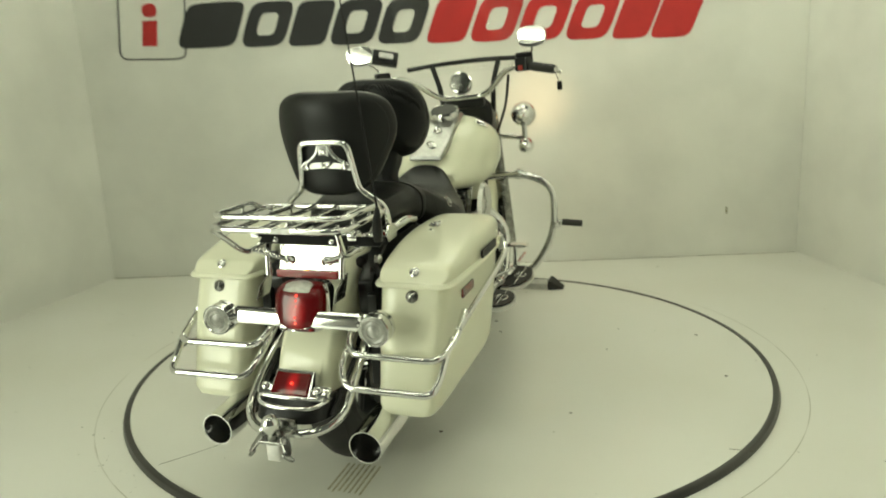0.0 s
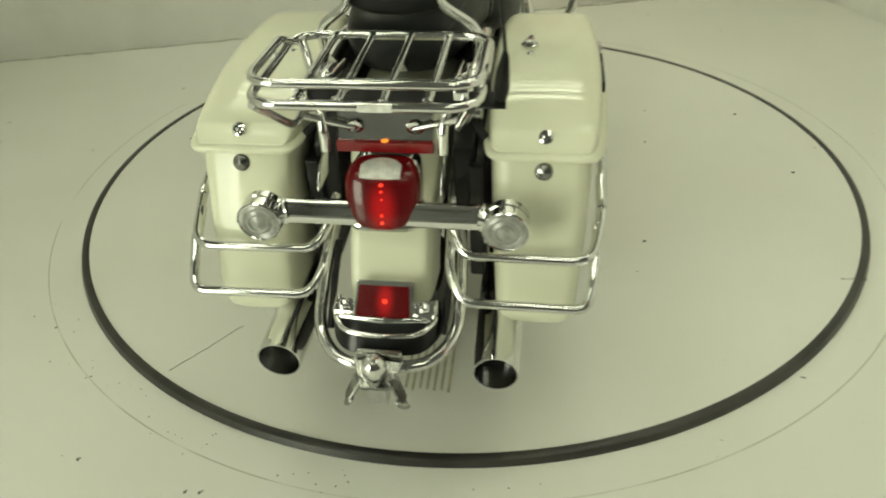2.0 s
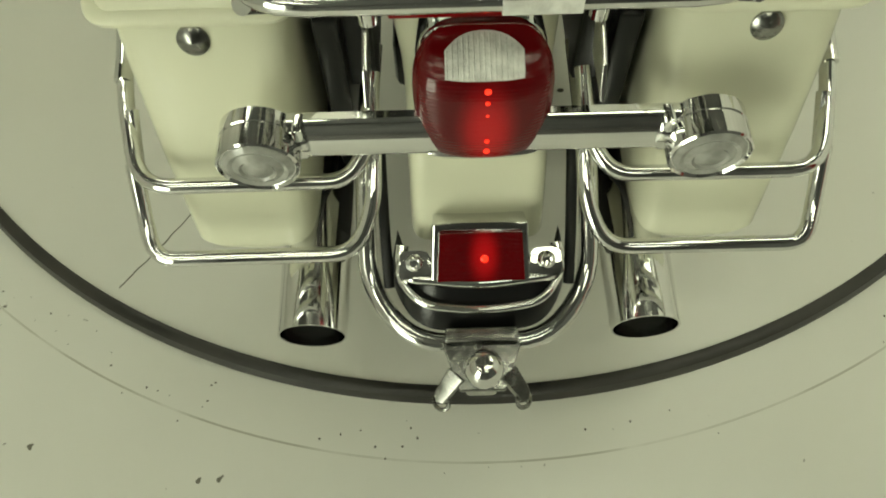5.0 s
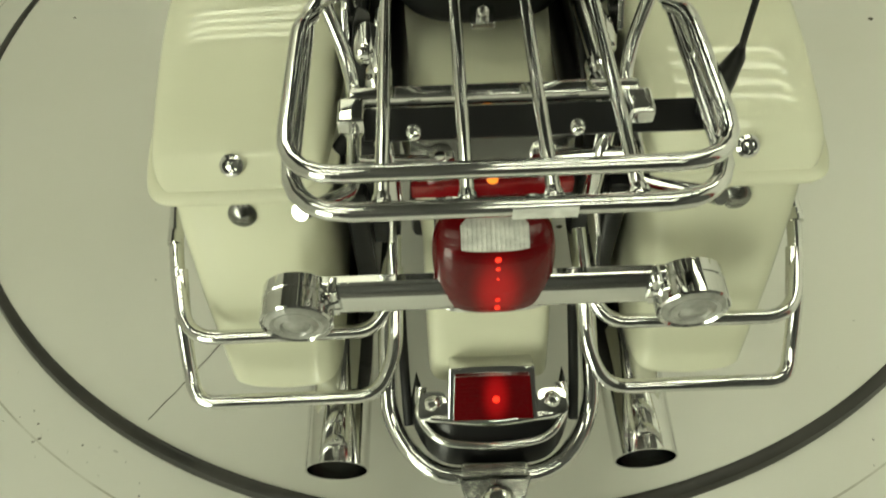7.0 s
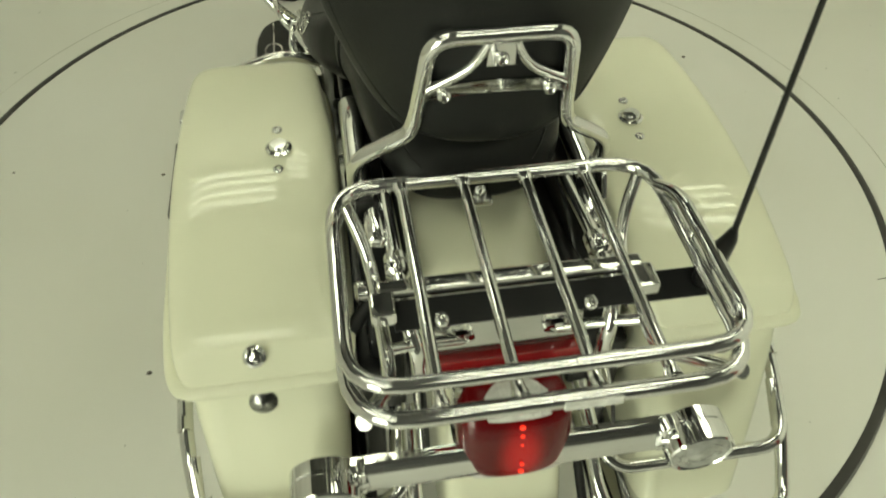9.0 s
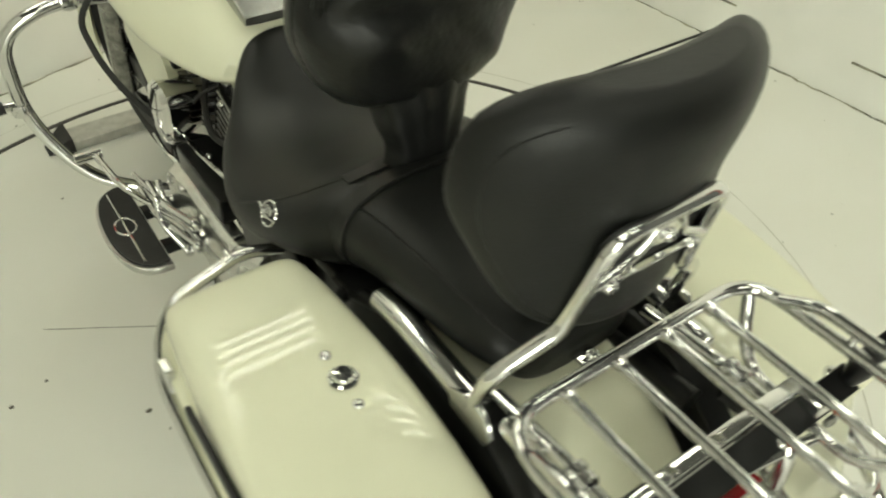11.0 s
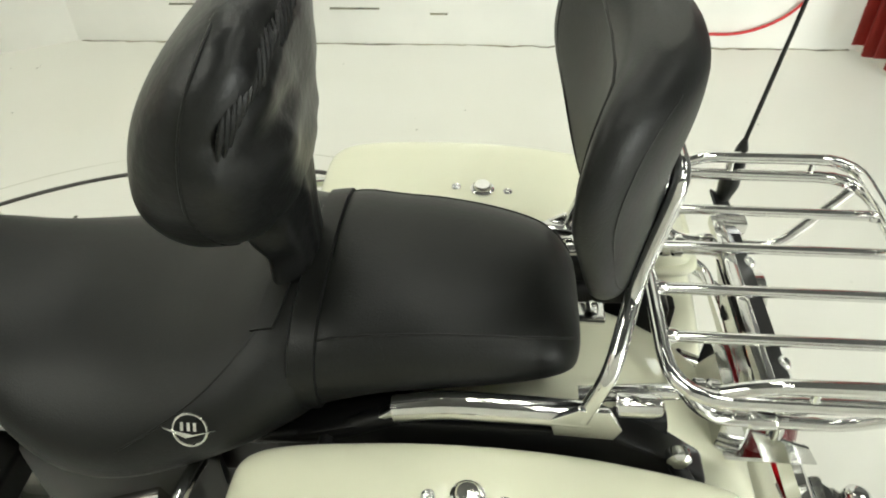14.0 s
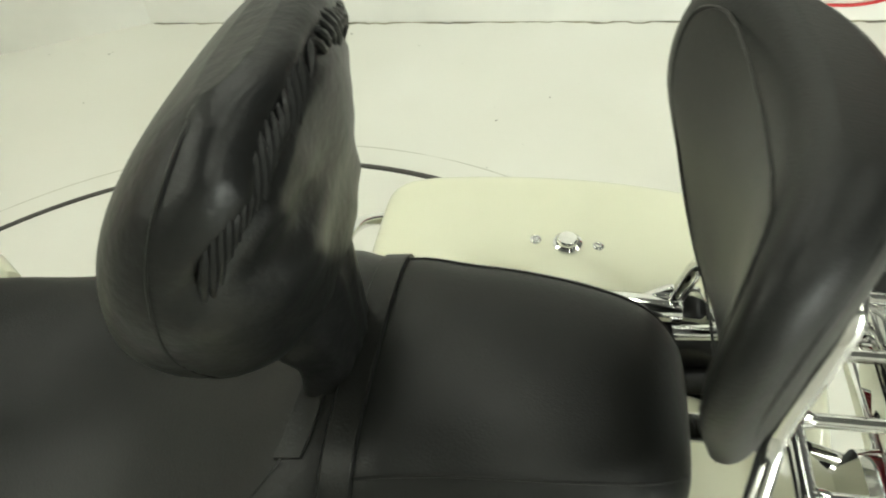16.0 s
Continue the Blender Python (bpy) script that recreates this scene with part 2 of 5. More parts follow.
# ---- room ----
def slab(name, a, c, height, thick, material, label):
    """A wall between two points of the plan, thick to the left of a->c."""
    d = V(c[0] - a[0], c[1] - a[1], 0)
    nrm = V(-d.y, d.x, 0).normalized() * thick
    bm = bmesh.new()
    low = [V(*a, -0.016), V(*c, -0.016), V(*c, -0.016) + nrm, V(*a, -0.016) + nrm]
    vs = [bm.verts.new(p) for p in low] + [bm.verts.new(p + Z * height) for p in low]
    for f in ((0, 1, 2, 3), (4, 5, 6, 7), (0, 1, 5, 4), (1, 2, 6, 5), (2, 3, 7, 6), (3, 0, 4, 7)):
        bm.faces.new([vs[i] for i in f])
    return tagged(part(name, bm, material), label, "wall", kind="structure")


HEIGHT = 3.3
CX, CY, RAD = 0.004, 0.797, 1.290
tagged(part("floor", box((-4.2, -2.75, -0.12), (3.4, 3.8, -0.016)), FLOOR), "white painted concrete floor with scuffs and specks", "floor", kind="structure")
# Unseen ground behind the camera, assumed dark to deepen the chrome's reflections.
tagged(part("workshop_floor", box((-4.2, -6.6, -0.12), (3.4, -2.75, -0.018)), CONCRETE), "unseen dark grey concrete floor of the workshop", "floor", kind="structure")
slab("wall_back", (-3.0, 1.71), (1.72, 2.974), HEIGHT, 0.15, WALL, "white painted back wall with a large sign")
slab("wall_corner", (1.66, 2.955), (2.205, 1.74), HEIGHT, 0.15, WALL, "white painted wall by the corner")
slab("wall_right", (2.205, 1.74), (2.16, -1.46), HEIGHT, 0.15, WALL, "white painted masonry wall with chipped base")
slab("wall_return", (2.16, -1.46), (1.90, -1.53), HEIGHT, 0.15, WALL, "short white wall beside a red curtain")
# Unseen side and far walls, assumed dark for what the chrome mirrors.
slab("wall_side", (1.90, -1.53), (2.1, -6.2), HEIGHT, 0.15, DIM, "unseen dark grey side wall of the workshop")
slab("wall_front", (2.6, -6.1), (-3.9, -6.1), HEIGHT, 0.15, DIM, "unseen dark grey far wall of the workshop")
slab("wall_left", (-2.56, 0.82), (-2.60, 1.9), HEIGHT, 0.15, WALL, "white painted side wall")
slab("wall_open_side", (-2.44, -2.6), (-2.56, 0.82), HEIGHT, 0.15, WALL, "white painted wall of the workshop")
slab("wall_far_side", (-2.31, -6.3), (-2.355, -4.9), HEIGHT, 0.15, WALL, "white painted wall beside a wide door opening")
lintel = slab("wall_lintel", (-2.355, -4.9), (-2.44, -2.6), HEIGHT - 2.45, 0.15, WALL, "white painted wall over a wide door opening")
lintel.matrix_basis = Matrix.Translation((0, 0, 2.45))
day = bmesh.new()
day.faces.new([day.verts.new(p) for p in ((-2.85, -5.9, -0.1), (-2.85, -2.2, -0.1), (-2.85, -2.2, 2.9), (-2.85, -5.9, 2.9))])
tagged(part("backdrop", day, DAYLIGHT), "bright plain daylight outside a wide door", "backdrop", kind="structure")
# Unseen ceiling, assumed dark so chrome mirrors darkness between the tubes.
tagged(part("ceiling", box((-4.2, -6.6, HEIGHT), (3.4, 3.8, HEIGHT + 0.1)), DIM), "unseen dark grey workshop ceiling", "ceiling", kind="structure")

# the turntable: a low disc with a sloping black rubber edge
def ring_of(profile, n=180):
    bm = bmesh.new()
    rings = [[bm.verts.new((CX + r * math.cos(2 * math.pi * k / n), CY + r * math.sin(2 * math.pi * k / n), z)) for r, z in profile] for k in range(n)]
    for k in range(n):
        for j in range(len(profile) - 1):
            bm.faces.new((rings[k][j], rings[k][j + 1], rings[(k + 1) % n][j + 1], rings[(k + 1) % n][j]))
    return bm


disc = lathe([(RAD - 0.009, -0.016), (RAD - 0.009, 0.0)], (CX, CY, 0), Z, 120)
tagged(part("turntable", disc, FLOOR), "round white painted turntable disc in the floor", "turntable", kind="structure")
tagged(part("turntable_seal", ring_of([(RAD - 0.011, -0.014), (RAD - 0.010, 0.002), (RAD - 0.005, 0.0045), (RAD + 0.005, 0.0045), (RAD + 0.011, 0.001), (RAD + 0.016, -0.012), (RAD + 0.017, -0.0158)]), SEAL), "round black rubber seal of a turntable in the floor", "turntable seal", kind="structure")


def ceiling_light(x, y, turn):
    root = thing("ceiling_light", "white fluorescent ceiling light with bare tubes", "ceiling light", pose(x, y, HEIGHT - 0.09, 0, 0, turn), "ceiling lights")
    part("housing", box((-0.3, -0.62, 0.03), (0.3, 0.62, 0.088), 0.01), HOUSING, root, "grey sheet metal housing")
    for k in range(4):
        tx = -0.225 + 0.15 * k
        part("tube", sweep([V(tx, -0.59, 0), V(tx, 0.59, 0)], 0.024, n=10), TUBE_GLOW, root, "lit fluorescent tube")
        for s in (-1, 1):
            part("socket", box((tx - 0.018, s * 0.6 - 0.012, -0.022), (tx + 0.018, s * 0.6 + 0.012, 0.035), 0.004), WALL, root)


for lx, ly in ((-1.3, -2.3), (0.7, -2.4), (-1.05, 1.80), (0.75, -0.3), (1.35, 0.8), (0.2, 2.12), (-1.0, -0.7)):
    ceiling_light(lx, ly, 90)


# ---- wall sign ----
WALL_A, WALL_U = V(-2.1, 1.95, 0), V(math.cos(radians(15)), math.sin(radians(15)), 0)
WALL_N = V(WALL_U.y, -WALL_U.x, 0)


def on_wall(s, z, out=0.002):
    return WALL_A + WALL_U * s + V(0, 0, z) + WALL_N * out


def sign_block(parent, s0, s1, z0, z1, material, hole=False, lean=0.10):
    """A leaning block of the lettering, plain or ringed."""
    zc, hz, hs = (z0 + z1) / 2, (z1 - z0) / 2, (s1 - s0) / 2
    sc = (s0 + s1) / 2
    u = WALL_U
    ring = oval(on_wall(sc, zc), u, Z + WALL_U * lean / (2 * hz), hs, hz, 6 if not hole else 4.5, 32)
    if not hole:
        part("sign_block", plate(ring, WALL_N, 0.003), material, parent)
        return
    inner = oval(on_wall(sc, zc), u, Z + WALL_U * lean / (2 * hz), hs * 0.42, hz * 0.5, 4, 32)
    bm = bmesh.new()
    rows = [[bm.verts.new(p + WALL_N * d) for p in r] for r, d in ((ring, 0.0), (ring, 0.003), (inner, 0.003), (inner, 0.0))]
    for a, c in zip(rows, rows[1:]):
        for k in range(32):
            bm.faces.new((a[k], a[(k + 1) % 32], c[(k + 1) % 32], c[k]))
    part("sign_block", bm, material, parent)


sign = thing("wall_sign", "large black and red block sign painted on a white wall", "sign")
SIGN_Z0, SIGN_Z1 = 1.37, 1.63
for s0, s1, hole, m in ((0.14, 0.50, 0, 0), (0.53, 0.80, 1, 0), (0.82, 1.05, 0, 0), (1.07, 1.34, 1, 0), (1.36, 1.62, 1, 0),
                        (1.66, 1.90, 0, 1), (1.92, 2.18, 1, 1), (2.20, 2.47, 1, 1), (2.49, 2.75, 1, 1), (2.77, 2.99, 0, 1), (3.00, 3.24, 0, 1)):
    drop = 0.035 * (s0 - 0.14) / 3
    sign_block(sign, s0, s1, SIGN_Z0 + 0.045 - drop * 2.4, SIGN_Z1 + 0.045 - drop * 2.4, SIGN_RED if m else SIGN_BLACK, hole)
part("sign_frame", sweep(fillet([on_wall(-0.27, 1.37), on_wall(0.14, 1.355), on_wall(0.18, 1.77), on_wall(-0.23, 1.78)], 0.06, closed=True), 0.004, True, 6), SIGN_BLACK, sign)
part("sign_bar", plate([on_wall(-0.12, 1.445), on_wall(-0.03, 1.44), on_wall(-0.01, 1.59), on_wall(-0.10, 1.59)], WALL_N, 0.003), SIGN_RED, sign)
part("sign_dot", plate(oval(on_wall(-0.05, 1.65), WALL_U, Z, 0.045, 0.04), WALL_N, 0.003), SIGN_RED, sign)



def lit_lens(name, centre, reach):
    """Red plastic lit from inside by the bulb behind it."""
    m = mat(name, (0.06, 0.0008, 0.002), 0.2, coat=0.45, spec=0.2)
    nt = m.node_tree
    b = nt.nodes["Principled BSDF"]
    co = nt.nodes.new("ShaderNodeTexCoord")
    ds = nt.nodes.new("ShaderNodeVectorMath")
    ds.operation = "DISTANCE"
    squash = nt.nodes.new("ShaderNodeVectorMath")
    squash.operation = "MULTIPLY"
    squash.inputs[1].default_value = (1.0, 0.5, 0.55)
    nt.links.new(co.outputs["Object"], squash.inputs[0])
    nt.links.new(squash.outputs["Vector"], ds.inputs[0])
    ds.inputs[1].default_value = (centre.x, centre.y * 0.5, centre.z * 0.55)
    r = nt.nodes.new("ShaderNodeMapRange")
    r.interpolation_type = "SMOOTHERSTEP"
    r.inputs["From Max"].default_value = reach
    r.inputs["To Min"].default_value = 0.38
    r.inputs["To Max"].default_value = 0.028
    nt.links.new(ds.outputs["Value"], r.inputs[0])
    rib = nt.nodes.new("ShaderNodeTexWave")
    rib.bands_direction = "Z"
    rib.inputs["Scale"].default_value = 85
    nt.links.new(co.outputs["Object"], rib.inputs["Vector"])
    bp = nt.nodes.new("ShaderNodeBump")
    bp.inputs["Strength"].default_value = 0.3
    bp.inputs["Distance"].default_value = 0.001
    nt.links.new(rib.outputs["Fac"], bp.inputs["Height"])
    nt.links.new(bp.outputs[0], b.inputs["Normal"])
    b.inputs["Emission Color"].default_value = (1.0, 0.012, 0.012, 1)
    nt.links.new(r.outputs[0], b.inputs["Emission Strength"])
    return m


# ---- motorcycle ----
bike = thing("motorcycle", "cream white touring motorcycle with chrome trim and black leather seats", "motorcycle", pose(-0.0354, 0, -0.010, 0.93, 0.55, -1.0))


def both(name, make, material, parent=None, label=""):
    """A part on the right side and its mirror image on the left."""
    p = parent or (bike, bike)
    return part(name, make(), material, p[0], label), part(name, mirrored(make()), material, p[1], label)


def wheel(y, radius, width, hub_r, z):
    tyre = part("tyre", lathe([(radius - 0.105, -width * 0.42), (radius - 0.06, -width * 0.5), (radius - 0.02, -width * 0.42), (radius - 0.004, -width * 0.2), (radius, 0),
                               (radius - 0.004, width * 0.2), (radius - 0.02, width * 0.42), (radius - 0.06, width * 0.5), (radius - 0.105, width * 0.42)], (0, y, z), X, 64, True), RUBBER, bike, "black rubber tyre")
    part("rim", lathe([(radius - 0.13, -width * 0.36), (radius - 0.103, -width * 0.43), (radius - 0.12, 0), (radius - 0.103, width * 0.43), (radius - 0.13, width * 0.36), (radius - 0.135, 0)], (0, y, z), X, 48, True), DARK, tyre)
    part("hub", lathe([(0.02, -0.09), (hub_r, -0.06), (hub_r * 0.8, -0.04), (hub_r * 0.8, 0.04), (hub_r, 0.06), (0.02, 0.09)], (0, y, z), X), CHROME, tyre)
    part("brake_disc", lathe([(0.07, 0.078), (0.145, 0.078), (0.145, 0.083), (0.07, 0.083)], (0, y, z), X, 40, True), DARK, tyre)
    part("brake_disc", lathe([(0.06, -0.083), (0.150, -0.083), (0.150, -0.078), (0.06, -0.078)], (0, y, z), X, 40, True), DARK, tyre)
    part("caliper", box((-0.105, y - 0.15, z + 0.05), (-0.066, y - 0.07, z + 0.14), 0.012), BLACK, tyre, "black brake caliper")
    for k in range(10):
        a = 2 * math.pi * k / 10
        d = V(0, math.cos(a), math.sin(a))
        part("spoke", sweep([V(0, y, z) + d * hub_r * 0.7, V(0, y, z) + d * (radius - 0.125)], 0.011, n=6), DARK, tyre)
    return tyre


wheel(0.0, 0.316, 0.135, 0.06, 0.325)
front_wheel = wheel(1.61, 0.325, 0.13, 0.06, 0.306)


# rear fender: an arched shell over the wheel
def fender(yc, zc, r, a0, a1, half, lip, steps=26, taper=None, round_to=None):
    rings = []
    for i in range(steps + 1):
        t = i / steps
        a = radians(a0 + (a1 - a0) * t)
        d = V(0, math.cos(a), math.sin(a))
        c = V(0, yc, zc)
        rr = r + (taper(t) if taper else 0)
        wide = half(t) if callable(half) else half
        prof = []
        for k in range(25):
            b = math.pi * (k / 24)
            cx, sx = math.cos(b), math.sin(b)
            e = round_to(t) if round_to else 0.42
            prof.append((wide * math.copysign(abs(cx) ** e, cx), rr - lip + lip * abs(sx) ** e - (0.0035 * cx * cx if round_to else 0.0)))
        inner = [(x * 0.965, q - 0.006) for x, q in prof[::-1]]
        rings.append([c + X * x + d * q for x, q in prof + inner])
    return loft(rings)


rear_fender = part("rear_fender", fender(0.0, 0.325, 0.395, 60, 171, lambda t: 0.120 - 0.036 * min(1.0, max(0.0, (t * 0.816 - 0.32) / 0.26)) ** 1.3, 0.14, taper=lambda t: 0.028 * max(0, t * 0.816 - 0.55) / 0.45, round_to=lambda t: 0.48 - 0.28 * min(1.0, max(0.0, (t - 0.42) / 0.25))), CREAM, bike, "glossy cream rear fender")
# chrome fender tip with the lower red lamp
tip = part("fender_tip", join(tube([(-0.094, -0.425, 0.412), (-0.097, -0.442, 0.402), (-0.088, -0.462, 0.398), (0, -0.474, 0.400), (0.088, -0.462, 0.398), (0.097, -0.442, 0.402), (0.094, -0.425, 0.412)], 0.0085, 0.03),
                        loft([oval((-0.079, -0.452, 0.396), X, V(0, 0.86, 0.5), 0.022, 0.012, 4), oval((-0.079, -0.456, 0.411), X, V(0, 0.86, 0.5), 0.022, 0.014, 4), oval((-0.079, -0.448, 0.420), X, V(0, 0.86, 0.5), 0.018, 0.010, 3)]),
                        loft([oval((0.079, -0.452, 0.396), X, V(0, 0.86, 0.5), 0.022, 0.012, 4), oval((0.079, -0.456, 0.411), X, V(0, 0.86, 0.5), 0.022, 0.014, 4), oval((0.079, -0.448, 0.420), X, V(0, 0.86, 0.5), 0.018, 0.010, 3)])), CHROME, rear_fender, "chrome fender tip")
both("tip_bolt", lambda: bolt(V(0.079, -0.453, 0.419), (0, -0.6, 0.8), 0.011, 0.008), CHROME, (rear_fender, rear_fender))
def flap():
    """A curved black rubber skirt hanging below the fender tip, with a tab in its middle."""
    rows = []
    for k in range(33):
        u = -1 + 2 * k / 32
        x, c = 0.110 * u, abs(u)
        back = 0.075 * c ** 5
        rows.append([V(x * 0.93, -0.478 + back, 0.396), V(x, -0.502 + back, 0.372), V(x * 1.02, -0.513 + back, 0.347), V(x * 1.02, -0.508 + back, 0.345), V(x * 0.99, -0.494 + back, 0.370), V(x * 0.92, -0.468 + back, 0.394)])
    return join(loft(rows), box((-0.007, -0.519, 0.328), (0.007, -0.508, 0.352), 0.002))


part("fender_flap", flap(), BLACK, rear_fender, "black rubber flap")
part("flap_trim", tube([(-0.096, -0.425, 0.386), (-0.101, -0.455, 0.390), (-0.075, -0.492, 0.384), (0, -0.503, 0.383), (0.075, -0.492, 0.384), (0.101, -0.455, 0.390), (0.096, -0.425, 0.386)], 0.0058, 0.04), CHROME, rear_fender, "bent chrome trim rod")
both("flap_stay", lambda: tube([(0.120, -0.30, 0.46), (0.117, -0.40, 0.395), (0.114, -0.455, 0.355)], 0.007, 0.05), DARK, (rear_fender, rear_fender), "dark flap stay")
lower_lamp = part("marker_lamp", plate([(-0.060, -0.474, 0.403), (0.060, -0.474, 0.403), (0.056, -0.423, 0.460), (0.028, -0.421, 0.4565), (0, -0.4205, 0.4555), (-0.028, -0.421, 0.4565), (-0.056, -0.423, 0.460)], (0, 0.75, -0.66), 0.05, 0.004), CHROME, rear_fender, "chrome rectangular lamp bezel")
part("lens", plate([(-0.053, -0.4725, 0.4085), (0.053, -0.4725, 0.4085), (0.049, -0.4315, 0.4535), (0.025, -0.430, 0.4508), (0, -0.4295, 0.450), (-0.025, -0.430, 0.4508), (-0.049, -0.4315, 0.4535)], (0, -0.75, 0.66), 0.006, 0.002), lit_lens("lit_marker_lens", V(0.004, -0.457, 0.437), 0.026), lower_lamp, "red plastic lens")
part("bulb", lathe([(0.0045, 0), (0.0045, 0.002), (0.002, 0.003)], V(0.004, -0.4575, 0.4345), (0, -0.75, 0.66), 10), RED_GLOW, lower_lamp, "lit red bulb")

# tail lamp: a deep red lens that bends forwards at its top, with a ribbed clear window there
LAMP_ROWS = ((0.560, -0.394, 0.036), (0.5625, -0.401, 0.047), (0.568, -0.4062, 0.0560), (0.578, -0.4088, 0.0632), (0.592, -0.4080, 0.0675), (0.610, -0.4040, 0.0698), (0.628, -0.3990, 0.0708), (0.643, -0.3945, 0.0706), (0.655, -0.3900, 0.0690), (0.664, -0.3840, 0.0660),
             (0.671, -0.3740, 0.0615), (0.6755, -0.3600, 0.0560), (0.678, -0.3450, 0.0500), (0.679, -0.3350, 0.0440))


def lamp_shell():
    return loft([oval((0, (f - 0.327) / 2, z), X, Y, w, (-0.327 - f) / 2, 3.0, 56) for z, f, w in eased(LAMP_ROWS, 2)])


tail = part("tail_lamp", loft([oval((0, -0.345, z), X, Y, w, d, 5, 48) for z, w, d in ((0.556, 0.05, 0.045), (0.559, 0.064, 0.056), (0.570, 0.070, 0.061), (0.575, 0.068, 0.059))]), CHROME, bike, "chrome tail lamp body")
part("housing", loft([oval((0, y, 0.617), X, Z, w, h, 4, 40) for y, w, h in ((-0.365, 0.052, 0.048), (-0.333, 0.060, 0.056), (-0.328, 0.066, 0.060), (-0.322, 0.068, 0.062), (-0.29, 0.066, 0.060))]), CHROME, tail, "chrome lamp housing")
part("lens", lamp_shell(), lit_lens("lit_tail_lens", V(0.003, -0.404, 0.612), 0.040), tail, "large red lens")


def lamp_front(x, k):
    """A place on the clear window: k runs from its lower edge over the bend to its top."""
    rows = ((-0.3865, 0.6655), (-0.3800, 0.6712), (-0.3700, 0.6760), (-0.3590, 0.6787), (-0.3470, 0.6800), (-0.3360, 0.6806))
    q = min(max(k, 0.0), 0.9999) * (len(rows) - 1)
    i = int(q)
    (y0, z0), (y1, z1) = rows[i], rows[i + 1]
    f = q - i
    return V(x, y0 + (y1 - y0) * f + 0.0052 * (abs(x) / 0.044) ** 3, z0 + (z1 - z0) * f)


def clear_window():
    bm = bmesh.new()
    tops, lows = [], []
    for i in range(15):
        x = -0.038 + 0.076 * i / 14
        end = 1.0 - 0.45 * (abs(x) / 0.038) ** 2.4
        col = [lamp_front(x, end * j / 9) for j in range(10)]
        tops.append([bm.verts.new(p + V(0, -0.0006, 0.0012)) for p in col])
        lows.append([bm.verts.new(p + V(0, 0.004, -0.006)) for p in col])
    for side, other in ((tops, lows),):
        for i in range(14):
            for j in range(9):
                bm.faces.new((side[i][j], side[i + 1][j], side[i + 1][j + 1], side[i][j + 1]))
                bm.faces.new((other[i][j], other[i][j + 1], other[i + 1][j + 1], other[i + 1][j]))
    for i in range(14):
        for j in (0, 9):
            bm.faces.new((tops[i][j], tops[i + 1][j], lows[i + 1][j], lows[i][j]))
    for j in range(9):
        for i in (0, 14):
            bm.faces.new((tops[i][j], tops[i][j + 1], lows[i][j + 1], lows[i][j]))
    return bm


part("clear_window", clear_window(), CLEAR_LENS, tail, "ribbed clear window")
for k in range(15):
    x = -0.0364 + 0.0052 * k
    end = 0.97 - 0.45 * (abs(x) / 0.038) ** 2.4
    part("rib", sweep([lamp_front(x, end * j / 6) + V(0, -0.0008, 0.0012) for j in range(7)], 0.0010, n=5), CLEAR_LENS, tail)
for z, r in ((0.655, 0.0036), (0.643, 0.0024), (0.628, 0.0028), (0.600, 0.0024), (0.584, 0.0032)):
    y = min(LAMP_ROWS, key=lambda q: abs(q[0] - z))[1] + (0.0016 if z == 0.628 else 0.0)
    part("bulb", lathe([(r, 0), (r, 0.0008), (r * 0.5, 0.0014)], V(0.003, y - 0.0002, z), (0, -1, 0.22), 10), RED_GLOW, tail, "lit red bulb")

# signal bar and turn signals
bar = part("signal_bar", loft([[V(x, y, z) for y, z in ((-0.376, 0.572), (-0.376, 0.613), (-0.3860, 0.6145), (-0.3900, 0.6120), (-0.3935, 0.6060), (-0.3985, 0.5960), (-0.4015, 0.5850), (-0.4025, 0.5760), (-0.4010, 0.5715), (-0.3960, 0.5690), (-0.386, 0.5685))] for x in (-0.2, 0.2)]), CHROME, bike, "flat chrome signal bar")
for s in (-1, 1):
    part("bar_collar", box((s * 0.188 - 0.006, -0.4030, 0.567), (s * 0.188 + 0.006, -0.377, 0.6165), 0.004), CHROME, bar)
    sig = part("turn_signal", lathe([(0.028, -0.004), (0.040, 0.0), (0.043, 0.0025), (0.043, 0.019), (0.0415, 0.020), (0.0415, 0.0225), (0.043, 0.0235), (0.043, 0.047), (0.041, 0.049), (0.0385, 0.046)], (s * 0.232, -0.373, 0.583), (0, -1, -0.02), 44), CHROME, bike, "round chrome turn signal", smooth=30)
    part("lens", lathe([(0.0385, 0.0), (0.037, 0.004), (0.031, 0.0075), (0.026, 0.0055), (0.019, 0.009), (0.016, 0.0065), (0.008, 0.0095), (0, 0.010)], (s * 0.232, -0.4165, 0.582), (0, -1, -0.02), 40), SIGNAL_LENS, sig, "clear ringed lens")
    part("mount", sweep([V(s * 0.18, -0.389, 0.592), V(s * 0.205, -0.389, 0.588)], 0.017), CHROME, sig)

# fender mount plate, red strip and cross bar below the rack
plate_ob = part("mount_plate", plate([(-0.09, -0.312, 0.690), (0.09, -0.312, 0.690), (0.09, -0.283, 0.785), (-0.09, -0.283, 0.785)], (0, 1, 0.3), 0.004), POLISHED, bike, "brushed metal mounting plate")
both("eye_bolt", lambda: lathe([(0.016, 0), (0.016, 0.006), (0.010, 0.008), (0.009, 0.004), (0, 0.004)], V(0.057, -0.3005, 0.728), (0, -1, -0.3), 20), CHROME, (plate_ob, plate_ob))
part("light_strip", box((-0.092, -0.322, 0.683), (0.092, -0.308, 0.705), 0.003), RED_STRIP, plate_ob, "red light strip")
